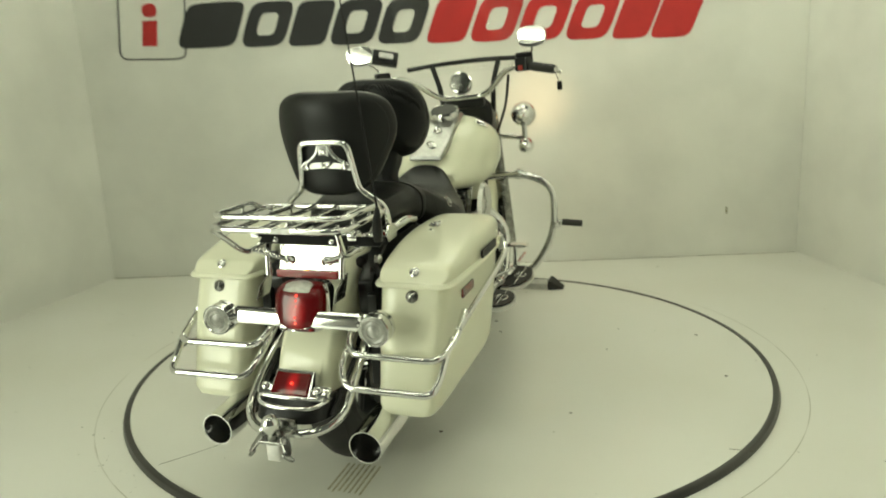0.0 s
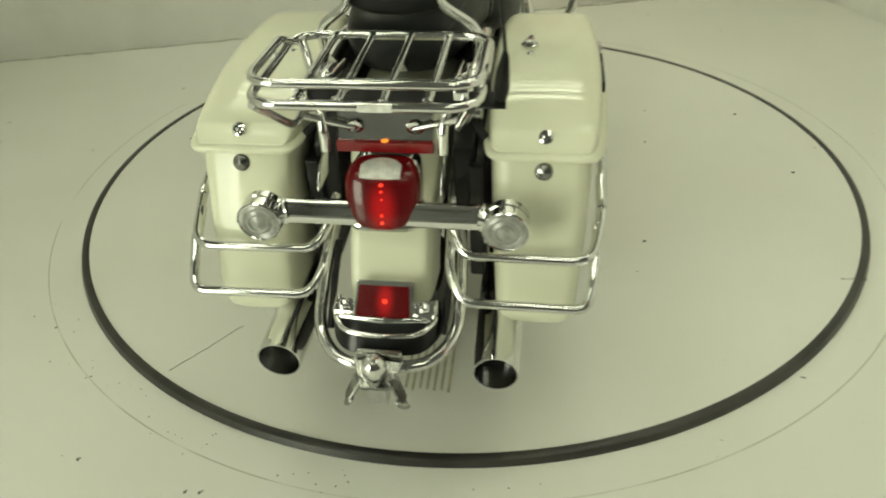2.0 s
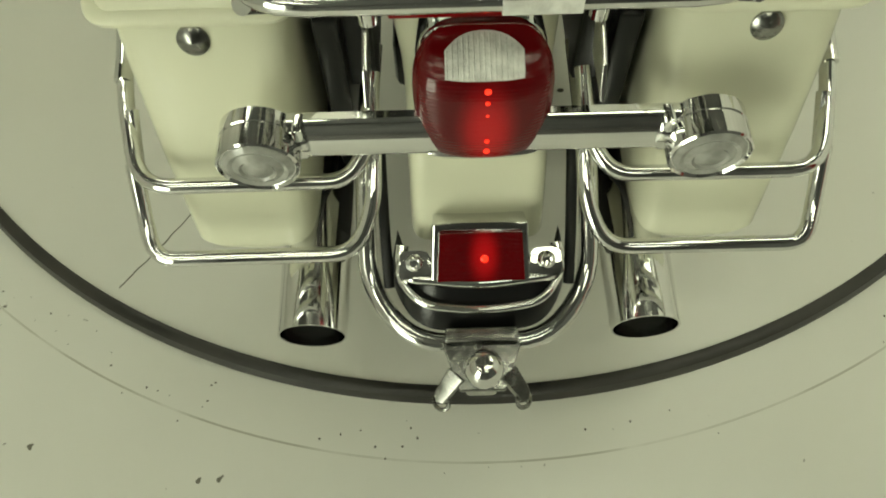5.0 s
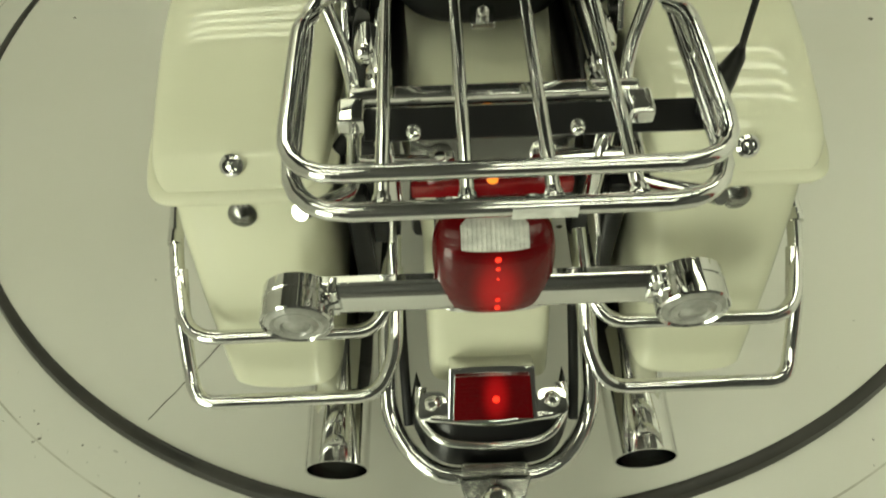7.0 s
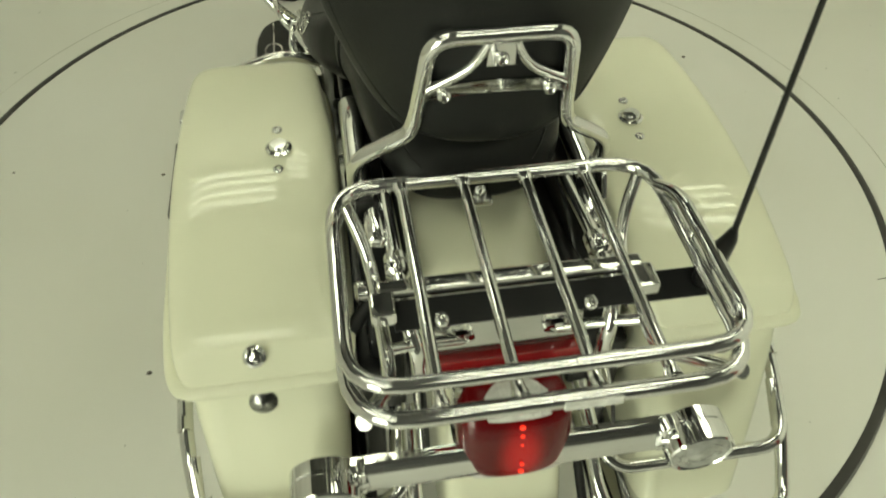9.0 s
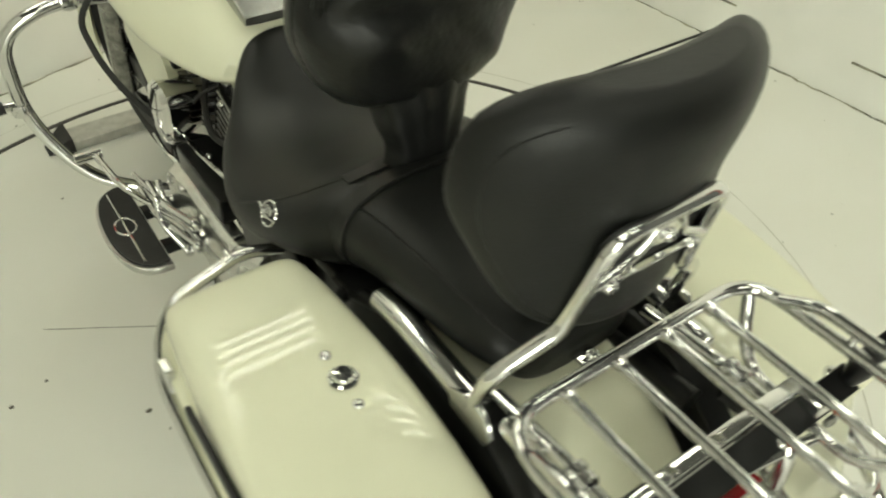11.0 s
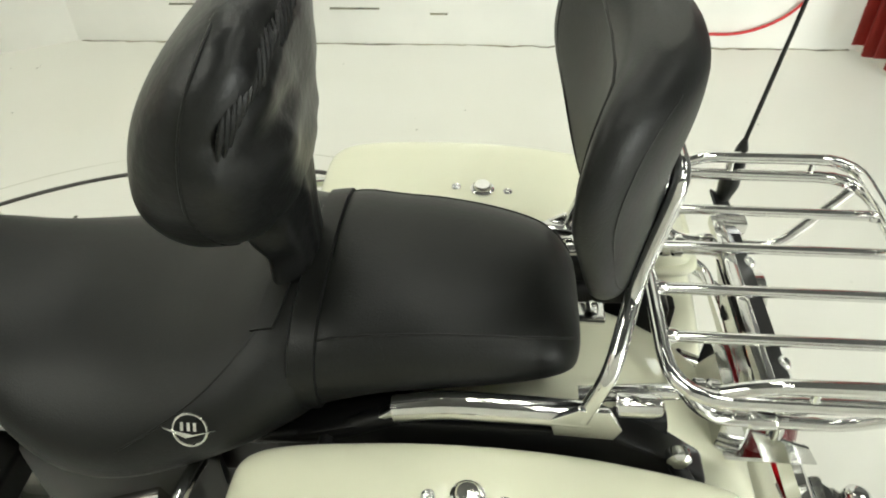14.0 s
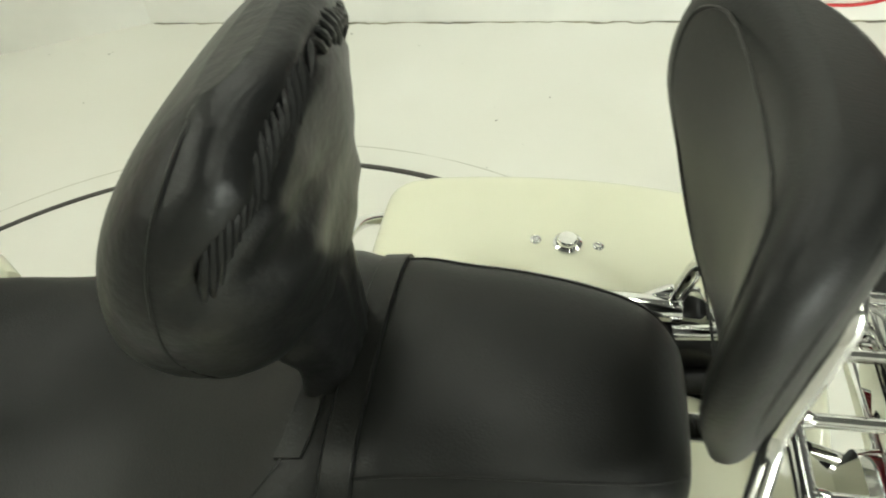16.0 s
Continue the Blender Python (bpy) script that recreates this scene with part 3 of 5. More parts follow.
# Glowing dot added for the amber reflection in the mounting plate.
part("amber_glint", lathe([(0.0065, 0), (0.0065, 0.0008), (0.003, 0.001)], V(0.0, -0.316, 0.7052), Z, 14), AMBER_GLOW, plate_ob, "glowing amber dot standing in for a reflection")
cross = part("cross_bar", plate([(-0.135, -0.325, 0.782), (0.225, -0.325, 0.782), (0.225, -0.296, 0.800), (-0.135, -0.296, 0.800)], (0, 0.5, -0.86), 0.005, 0.0015), BLACK, bike, "black antenna bracket bar")
for bx in (-0.084, 0.084):
    part("bolt", bolt(V(bx, -0.319, 0.7865), (0, -0.5, 0.86), 0.009, 0.007), CHROME, cross)
part("support_rail", box((-0.150, -0.294, 0.797), (0.150, -0.276, 0.813), 0.004), CHROME, bike, "chrome cross rail")


# luggage rack
RW, RF, RR, RZ = 0.190, -0.167, -0.472, 0.851
rack = part("luggage_rack", tube([(-RW, RF, RZ), (RW, RF, RZ), (RW, RR, RZ), (-RW, RR, RZ)], 0.0085, 0.058, True, 14), CHROME, bike, "chrome tube luggage rack")
part("top_rail", tube([(RW - 0.006, -0.215, RZ + 0.004), (RW, -0.255, RZ + 0.026), (RW, RR + 0.017, RZ + 0.029), (-RW, RR + 0.017, RZ + 0.029), (-RW, -0.255, RZ + 0.026), (-RW + 0.006, -0.215, RZ + 0.004)], 0.0078, 0.052, n=14), CHROME, rack, "raised chrome rail")
for bx in (-0.109, -0.0365, 0.0365, 0.109):
    part("bar", sweep([V(bx, RF, RZ + 0.001), V(bx, RR, RZ + 0.001)], 0.0065), CHROME, rack)
    for by in (RF - 0.011, RR + 0.011):
        part("weld", lathe([(0.0068, -0.006), (0.0082, -0.003), (0.0092, 0.004)], V(bx, by, RZ + 0.001), (0, 1 if by > -0.3 else -1, 0), 12), CHROME, rack)
for s in (-1, 1):
    for py in (-0.300, -0.405):
        part("post", sweep([V(s * RW, py, RZ), V(s * RW, py, RZ + 0.028)], 0.0045, n=10), CHROME, rack)
    part("side_strut", tube([(s * 0.176, -0.180, RZ - 0.002), (s * 0.158, -0.205, 0.800), (s * 0.150, -0.235, 0.768), (s * 0.146, -0.375, 0.762), (s * 0.178, -0.466, RZ - 0.004)], 0.0078, 0.03), CHROME, rack, "bent chrome strut")
    part("coupler", lathe([(0.0082, -0.016), (0.0108, -0.012), (0.0108, 0.012), (0.0082, 0.016)], V(s * 0.1485, -0.285, 0.7665), (0, 1, 0.04), 14), CHROME, rack)
    part("stay", tube([(s * 0.150, -0.335, 0.764), (s * 0.105, -0.318, 0.745), (s * 0.057, -0.306, 0.728)], 0.0070, 0.03), CHROME, rack, "short chrome stay")
    part("docking_tube", tube([(s * 0.122, -0.090, 0.762), (s * 0.122, -0.215, 0.778), (s * 0.121, -0.300, 0.775), (s * 0.112, -0.325, 0.745), (s * 0.110, -0.330, 0.69)], 0.0095, 0.03), CHROME, rack, "curved chrome mounting tube")
    part("collar", lathe([(0.0100, -0.017), (0.0148, -0.013), (0.0148, -0.003), (0.0118, 0.0), (0.0148, 0.003), (0.0148, 0.013), (0.0100, 0.017)], V(s * 0.122, -0.228, 0.778), (0, 1, 0), 18), CHROME, rack, "grooved chrome collar")
    part("tab", box((s * 0.146 - 0.014, -0.325, 0.792), (s * 0.146 + 0.014, -0.290, 0.812), 0.004), CHROME, rack)
for s in (-1, 1):
    part("bracket", plate([(s * 0.112, -0.300, 0.700), (s * 0.112, -0.375, 0.672), (s * 0.112, -0.395, 0.640), (s * 0.112, -0.330, 0.640)], (s, 0, 0), 0.005, 0.0015), POLISHED, rack, "grey metal bracket")
part("sticker", box((0.0, -0.4812, 0.8450), (0.055, -0.4795, 0.8580), 0.0006), CLEAR_LENS, rack, "clear label on the rail")

# antenna
ant = part("antenna", sweep([V(0.215, -0.312, 0.792), V(0.216, -0.315, 0.815), V(0.218, -0.318, 0.845), V(0.222, -0.321, 0.872), V(0.222, -0.321, 0.885)], [0.010, 0.0145, 0.0125, 0.008, 0.004]), BLACK, bike, "black whip antenna")
part("whip", sweep([V(0.223, -0.321, 0.875), V(0.198, -0.338, 1.16), V(0.170, -0.356, 1.46)], [0.0034, 0.0026, 0.0018], n=8), BLACK, ant)

# sissy bar
sissy = part("sissy_bar", tube([(0.160, -0.092, 0.770), (0.158, -0.112, 0.845), (0.092, -0.134, 0.897), (0.086, -0.138, 0.925), (0.073, -0.160, 1.033), (-0.073, -0.160, 1.033), (-0.086, -0.138, 0.925), (-0.092, -0.134, 0.897), (-0.158, -0.112, 0.845), (-0.160, -0.092, 0.770)], 0.0095, 0.026, n=14), CHROME, bike, "chrome sissy bar")
part("brace", join(plate([(-0.082, -0.146, 0.950), (-0.040, -0.148, 0.957), (0, -0.149, 0.959), (0.040, -0.148, 0.957), (0.082, -0.146, 0.950), (0.082, -0.149, 0.966), (0.040, -0.151, 0.974), (0, -0.152, 0.977), (-0.040, -0.151, 0.974), (-0.082, -0.149, 0.966)], (0, -0.98, 0.15), 0.006, 0.002),
                   tube([(-0.076, -0.151, 0.966), (-0.030, -0.156, 0.992), (-0.012, -0.160, 1.028)], 0.0062, 0.05), tube([(0.076, -0.151, 0.966), (0.030, -0.156, 0.992), (0.012, -0.160, 1.028)], 0.0062, 0.05),
                   plate([(-0.016, -0.157, 0.995), (0.016, -0.157, 0.995), (0.014, -0.161, 1.030), (-0.014, -0.161, 1.030)], (0, -0.98, 0.15), 0.005, 0.002)), CHROME, sissy)
for bx, bz, by in ((-0.058, 0.960, -0.155), (0.058, 0.960, -0.155), (0, 1.006, -0.163)):
    part("bolt", bolt(V(bx, by, bz), (0, -1, 0.15), 0.008, 0.006), CHROME, sissy)
for s in (-1, 1):
    part("side_plate", plate([(s * 0.160, -0.055, 0.772), (s * 0.160, -0.085, 0.792), (s * 0.160, -0.118, 0.790), (s * 0.160, -0.135, 0.760), (s * 0.160, -0.128, 0.742), (s * 0.160, -0.062, 0.745)], (s, 0, 0), 0.008, 0.002), CHROME, sissy)
    part("clamp", lathe([(0.012, 0), (0.0145, 0.004), (0.0145, 0.040), (0.012, 0.050), (0.006, 0.054)], (s * 0.139, -0.128, 0.768), (0, -1, 0), 18), CHROME, sissy)


# saddlebags
def bag_body():
    rings = []
    for z, y0, y1, x0, x1 in ((0.328, -0.362, 0.19, 0.222, 0.352), (0.336, -0.380, 0.215, 0.212, 0.368), (0.36, -0.388, 0.235, 0.206, 0.376), (0.50, -0.345, 0.262, 0.197, 0.386), (0.60, -0.312, 0.278, 0.193, 0.390), (0.668, -0.288, 0.284, 0.190, 0.390)):
        ring = oval(((x0 + x1) / 2, (y0 + y1) / 2, z), X, Y, (x1 - x0) / 2, (y1 - y0) / 2, 9, 96)
        for p in ring:
            if p.y < 0:
                p.y += 0.010 * ((p.x - (x0 + x1) / 2) / ((x1 - x0) / 2)) ** 2 - 0.003
        rings.append(ring)
    return loft(rings)


LID_TOP = ((-0.292, 0.000), (-0.2915, 0.002), (-0.287, 0.006), (-0.279, 0.0145), (-0.271, 0.0235), (-0.265, 0.0295), (-0.2605, 0.0325), (-0.254, 0.0350), (-0.235, 0.0415), (-0.18, 0.0545), (-0.10, 0.0700), (0.0, 0.0805), (0.10, 0.0840),
           (0.18, 0.083), (0.23, 0.079), (0.262, 0.070), (0.281, 0.054), (0.291, 0.032), (0.296, 0.010), (0.297, 0.0))


def bag_lid():
    """A rolled lip below a long dome with a sloping rear face."""
    lip = []
    for z, g in ((0.660, 0.005), (0.662, 0.010), (0.667, 0.0115), (0.671, 0.010), (0.6745, 0.005), (0.6765, -0.004)):
        ring = oval((0.2935, -0.0015, z), X, Y, 0.1025 + g, 0.2915 + g, 10, 72)
        for p in ring:
            k = min(max((p.y + 0.31) / 0.6, 0), 1)
            p.x += 0.016 * math.sin(math.pi * k) * (1 if p.x > 0.29 else -0.4)
        lip.append(ring)
    rings = []
    for y, rise in eased(LID_TOP, 3):
        q = abs(y - 0.0015) / 0.2965
        hw = 0.1015 * (1 - min(q, 0.999) ** 14) ** (1 / 9)
        k = min(max((y + 0.31) / 0.6, 0), 1)
        bulge = 0.016 * math.sin(math.pi * k)
        cx, hw = 0.294 + 0.3 * bulge, hw * 0.965 + 0.7 * bulge
        ring = []
        for a in range(33):
            ang = math.pi * a / 32
            ca, sa = math.cos(ang), math.sin(ang)
            ring.append(V(cx + (hw + (0.013 * math.sin(math.pi * k) if ca < 0 else 0.0)) * math.copysign(abs(ca) ** 0.36, ca), y, 0.6755 + max(rise, 0.0004) * abs(sa) ** 0.36))
        ring += [V(cx - hw * 0.9, y, 0.6735), V(cx + hw * 0.9, y, 0.6735)]
        rings.append(ring)
    return join(loft(lip), loft(rings))


bags = both("saddlebag", bag_body, CREAM, label="cream hard saddlebag body")
both("lid", bag_lid, CREAM, bags, "domed cream lid with a rolled edge")
both("latch", lambda: lathe([(0.0182, 0), (0.0182, 0.003), (0.015, 0.005), (0.0135, 0.003), (0.0128, 0.009), (0.011, 0.011), (0, 0.0115)], V(0.256, 0.029, 0.7580), (-0.02, 0, 1), 28), CHROME, bags, "round chrome latch button")
for dy in (0.04, -0.038):
    both("screw", lambda: bolt(V(0.258, 0.029 + dy, 0.7585 + (-0.0050 if dy < 0 else 0.0010)), Z, 0.0075, 0.004), CHROME, bags)
both("lock", lambda: lathe([(0.0135, -0.014), (0.0135, 0.006), (0.010, 0.008), (0.008, 0.005), (0.0055, 0.008), (0, 0.009)], V(0.2975, -0.2725, 0.6975), (0, -0.74, 0.67), 22), CHROME, bags, "chrome key lock")
both("latch_knob", lambda: lathe([(0.0175, 0), (0.017, 0.004), (0.012, 0.008), (0, 0.010)], V(0.296, -0.2985, 0.640), (0, -1, 0.30), 22), WORN_STEEL, bags, "round worn chrome fastener")
both("reflector", lambda: box((0.385, -0.16, 0.595), (0.396, -0.05, 0.622), 0.003), RED_LENS, bags, "red side reflector")
both("badge", lambda: box((0.410, -0.02, 0.672), (0.418, 0.14, 0.698), 0.003), DARK, bags, "dark side badge")
both("hinge_clip", lambda: box((0.406, 0.205, 0.645), (0.420, 0.235, 0.69), 0.004), BRUSHED, bags, "metal lid clip")


# chrome guard rails round the bags
guards = both("bag_guard", lambda: tube([(0.412, -0.27, 0.545), (0.418, -0.10, 0.575), (0.420, 0.10, 0.60), (0.420, 0.26, 0.63), (0.375, 0.338, 0.672), (0.25, 0.342, 0.71), (0.19, 0.34, 0.69)], 0.0095, 0.05), CHROME, label="chrome saddlebag guard rail")
both("hoop", lambda: tube([(0.410, -0.20, 0.575), (0.412, -0.285, 0.53), (0.392, -0.386, 0.497), (0.150, -0.386, 0.500), (0.124, -0.35, 0.525), (0.120, -0.28, 0.56)], 0.0095, 0.04), CHROME, guards)
both("hoop", lambda: tube([(0.402, -0.355, 0.500), (0.398, -0.40, 0.455), (0.388, -0.444, 0.428), (0.150, -0.444, 0.430), (0.124, -0.405, 0.47), (0.120, -0.31, 0.53)], 0.0095, 0.04), CHROME, guards)
both("stay", lambda: sweep([V(0.402, -0.30, 0.53), V(0.398, -0.385, 0.470)], 0.008), CHROME, guards)


# mufflers and pipes
mufflers = both("muffler", lambda: lathe([(0.026, 0.0), (0.044, 0.10), (0.048, 0.30), (0.048, 0.80), (0.0455, 0.955), (0.0425, 0.955), (0.040, 0.80)], V(0.212, 0.46, 0.335), (0.008, -0.955, -0.042), 36), CHROME, label="long chrome muffler with an open tip")
both("bore", lambda: lathe([(0.0415, 0), (0.0415, 0.006)], V(0.2195, -0.44, 0.2955), (0, 1, 0.04), 28), BLACK, mufflers)
part("head_pipe", tube([(0.13, 1.02, 0.62), (0.22, 1.10, 0.52), (0.23, 1.0, 0.30), (0.21, 0.45, 0.335)], 0.022, 0.1), CHROME, bike, "chrome exhaust header pipe")
part("head_pipe", tube([(0.13, 0.70, 0.62), (0.21, 0.62, 0.50), (0.22, 0.55, 0.36), (0.21, 0.44, 0.335)], 0.022, 0.08), CHROME, bike)
part("head_pipe", tube([(-0.1, 0.62, 0.42), (-0.2, 0.56, 0.345), (-0.212, 0.44, 0.335)], 0.022, 0.08), CHROME, bike)

# rear bumper hoop and tow ball
hoop = part("bumper_hoop", tube([(-0.125, -0.20, 0.52), (-0.14, -0.33, 0.44), (-0.142, -0.45, 0.345), (-0.085, -0.520, 0.325), (0.085, -0.520, 0.325), (0.142, -0.45, 0.345), (0.14, -0.33, 0.44), (0.125, -0.20, 0.52)], 0.0125, 0.06, n=14), CHROME, bike, "chrome rear bumper hoop")
hitch = part("tow_hitch", join(box((-0.045, -0.535, 0.335), (0.045, -0.515, 0.368), 0.005), plate([(-0.05, -0.53, 0.345), (0.05, -0.53, 0.345), (0.028, -0.585, 0.322), (-0.028, -0.585, 0.322)], Z, 0.008, 0.002), sweep([V(0, -0.565, 0.32), V(0, -0.565, 0.345)], 0.018)), WORN_STEEL, bike, "worn chrome tow hitch")
part("tow_ball", lathe([(0.010, 0), (0.013, 0.012), (0.021, 0.022), (0.024, 0.036), (0.021, 0.049), (0.013, 0.057), (0.009, 0.058), (0, 0.058)], (0, -0.572, 0.338), Z, 24), CHROME, hitch, "round chrome ball")
for s in (-1, 1):
    part("chain_loop", plate([(s * 0.020, -0.574, 0.336), (s * 0.038, -0.556, 0.336), (s * 0.056, -0.576, 0.306), (s * 0.056, -0.588, 0.296), (s * 0.046, -0.592, 0.298)], (s * 0.6, -0.3, 0.7), 0.007, 0.0025), WORN_STEEL, hitch)
    part("chain_ring", sweep([V(s * 0.052, -0.588, 0.296) + V(s * 0.5, 0.3, -0.6).normalized() * 0.016 * math.cos(a) + V(0, -0.9, 0.2).normalized() * 0.011 * math.sin(a) for a in [2 * math.pi * k / 14 for k in range(14)]], 0.003, True, 6), WORN_STEEL, hitch)
part("lower_bracket", box((-0.02, -0.575, 0.27), (0.02, -0.545, 0.325), 0.005), BRUSHED, hitch)


# seat: one long cushion lofted along the bike
def seat_ring(y, zt, zb, hw, e=3.0):
    return oval((0, y, (zt + zb) / 2), X, Z, hw, (zt - zb) / 2, e, 40)


RIDER_ROWS = eased(((0.205, 0.843, 0.715, 0.150, 2.6), (0.220, 0.854, 0.70, 0.163, 2.6), (0.245, 0.855, 0.685, 0.177, 2.5), (0.275, 0.846, 0.675, 0.192, 2.5), (0.33, 0.818, 0.66, 0.208, 2.6), (0.42, 0.786, 0.632, 0.219, 2.6), (0.50, 0.776, 0.622, 0.210, 2.5),
                    (0.57, 0.784, 0.65, 0.180, 2.4), (0.62, 0.804, 0.69, 0.142, 2.3), (0.665, 0.830, 0.725, 0.108, 2.3), (0.695, 0.846, 0.755, 0.080, 2.3), (0.708, 0.842, 0.785, 0.058, 2.2)))
PILLION_ROWS = eased(((-0.096, 0.78, 0.752, 0.055, 2.4), (-0.087, 0.812, 0.742, 0.088, 2.5), (-0.055, 0.840, 0.748, 0.116, 2.6), (0.0, 0.856, 0.745, 0.132, 2.6), (0.07, 0.866, 0.739, 0.142, 2.6), (0.13, 0.868, 0.732, 0.148, 2.6),
                      (0.18, 0.868, 0.722, 0.155, 2.7), (0.213, 0.858, 0.712, 0.157, 2.7), (0.232, 0.842, 0.722, 0.150, 2.7)))
rider = part("rider_seat", loft([seat_ring(*r) for r in RIDER_ROWS]), LEATHER, bike, "black leather rider seat")
pillion = part("pillion_seat", loft([seat_ring(*r) for r in PILLION_ROWS]), LEATHER, bike, "black leather passenger seat")


def seam(rows, angle, a, c, r=0.0014, out=1.0):
    """A raised seam along a lofted seat at an angle of its rings, between two rows."""
    pts = []
    for y, zt, zb, hw, e in rows[a:c]:
        ang = radians(angle)
        ca, sa = math.cos(ang), math.sin(ang)
        pts.append(V(hw * out * math.copysign(abs(ca) ** (2 / e), ca), y, (zt + zb) / 2 + (zt - zb) / 2 * out * math.copysign(abs(sa) ** (2 / e), sa)))
    return sweep(pts, r, n=6)


for ang in (38, 142):
    part("seam", seam(PILLION_ROWS, ang, 4, len(PILLION_ROWS) - 2), LEATHER, pillion)
for s in (-1, 1):
    rows = [q for q in RIDER_ROWS if 0.265 < q[0] < 0.43]
    run = []
    for k, (y, zt, zb, hw, e) in enumerate(rows):
        a = radians(58 - 44 * k / (len(rows) - 1))
        run.append(V(s * hw * math.cos(a) ** (2 / e), y, (zt + zb) / 2 + (zt - zb) / 2 * math.sin(a) ** (2 / e)))
    part("seam", sweep(run, 0.0014, n=6), LEATHER, rider, "sewn seam")
part("strap", loft([seat_ring(*r) for r in ((0.198, 0.865, 0.712, 0.158, 2.7), (0.200, 0.869, 0.710, 0.161, 2.7), (0.228, 0.862, 0.708, 0.164, 2.7), (0.231, 0.856, 0.710, 0.160, 2.7))]), LEATHER, pillion, "black leather grab strap")
def seat_top(x, y):
    """Height of the rider seat's leather over a point of the plan."""
    row = min(RIDER_ROWS, key=lambda q: abs(q[0] - y))
    return (row[1] + row[2]) / 2 + (row[1] - row[2]) / 2 * max(0.0, 1 - abs(x / row[3]) ** row[4]) ** (1 / row[4])


part("strap_tab", loft([[V(x, y0, seat_top(x, y0) - 0.002), V(x, y0 + 0.026, seat_top(x, y0 + 0.026) - 0.002), V(x, y0 + 0.026, seat_top(x, y0 + 0.026) + 0.0035), V(x, y0, seat_top(x, y0) + 0.0035)] for x, y0 in ((0.0, 0.236), (-0.03, 0.238), (-0.06, 0.240), (-0.08, 0.242), (-0.10, 0.245), (-0.118, 0.249))]), LEATHER, rider, "loose black leather strap end")
part("seat_bolt", bolt(V(0, -0.112, 0.776), (0, -0.6, 0.8), 0.009, 0.009), CHROME, pillion)
part("seat_tab", box((-0.015, -0.13, 0.762), (0.015, -0.09, 0.772), 0.003), CHROME, pillion)

# round metal badge with a wing bar on the seat's side
for s in (-1, 1):
    bc, bn = V(s * 0.2065, 0.327, 0.775), V(s * 1, 0, 0.55).normalized()
    bv = bn.cross(Y)
    if bv.z < 0:
        bv = -bv
    badge = part("seat_badge", sweep(oval(bc, Y, bv, 0.0185, 0.0185, 2, 28), 0.0015, True, 6), CHROME, rider, "small round chrome badge")
    part("wing", plate([bc + Y * 0.03 + bv * 0.002, bc + Y * 0.004 - bv * 0.009, bc - Y * 0.03 + bv * 0.002, bc - Y * 0.004 - bv * 0.0045], bn, 0.003), CHROME, badge)
    for dy in (-0.006, 0.001, 0.008):
        part("bar", plate([bc + Y * (dy - 0.0018) - bv * 0.001, bc + Y * (dy + 0.0018) - bv * 0.001, bc + Y * (dy + 0.0018) + bv * 0.009, bc + Y * (dy - 0.0018) + bv * 0.009], bn, 0.002), CHROME, badge)


def cushion(rows, tilt, e=2.5, curve=0.0, folds=0.0, n=56):
    rings = []
    for z, y, hw, th in rows:
        ring = oval((0, y, z), X, tilt, hw, th, e, n)
        for p in ring:
            p.y += curve * p.x * p.x
            if folds and p.y < y:
                w = 1.3 * noise.noise(V(p.x * 16 + p.z * 9, p.z * 6, 3.1)) + 0.35 * noise.noise(V(p.x * 50 + p.z * 30, p.z * 14, 1.7))
                p.y -= folds * w
                crease = 1.150 - 0.055 * (abs(p.x) / 0.14) ** 1.6
                if abs(z - crease) < 0.020:
                    p.y += 0.006 * (1 - abs(z - crease) / 0.020)
                sag = math.exp(-((p.x + 0.085) / 0.045) ** 2 - ((p.z - 1.045) / 0.030) ** 2)
                slack = math.exp(-((p.x + 0.075) / 0.050) ** 2 - ((p.z - 1.088) / 0.018) ** 2)
                p.y -= 0.011 * sag - 0.007 * slack
                p.x *= 1 + folds * 2 * noise.noise(V(p.z * 24, p.x * 12, 7.7))
        rings.append(ring)
    return loft(rings)


def cushion_seam(rows, tilt, angles, e=2.5, curve=0.0, r=0.0016, lo=2, hi=-2):
    """A seam that runs up one side of a cushion, over its top and down the other."""
    def at(row, ang):
        z, y, hw, th = row
        ca, sa = math.cos(radians(ang)), math.sin(radians(ang))
        p = V(0, y, z) + X * hw * math.copysign(abs(ca) ** (2 / e), ca) + tilt * th * math.copysign(abs(sa) ** (2 / e), sa)
        p.y += curve * p.x * p.x
        return p
    some = rows[lo:hi]
    return sweep([at(q, angles[0]) for q in some] + [at(q, angles[1]) for q in reversed(some)], r, n=6)


BACK_ROWS = eased(((0.880, -0.126, 0.05, 0.010), (0.889, -0.126, 0.088, 0.020), (0.912, -0.124, 0.120, 0.026), (0.947, -0.123, 0.143, 0.028), (0.99, -0.124, 0.163, 0.032), (1.045, -0.124, 0.183, 0.036),
                   (1.095, -0.128, 0.184, 0.041), (1.137, -0.131, 0.169, 0.041), (1.161, -0.132, 0.134, 0.031), (1.171, -0.132, 0.088, 0.015)), 3)
tilt = V(0, 0.99, 0.12)
back = part("backrest", cushion(BACK_ROWS, tilt, 2.5, 2.0), LEATHER, bike, "padded black leather passenger backrest")


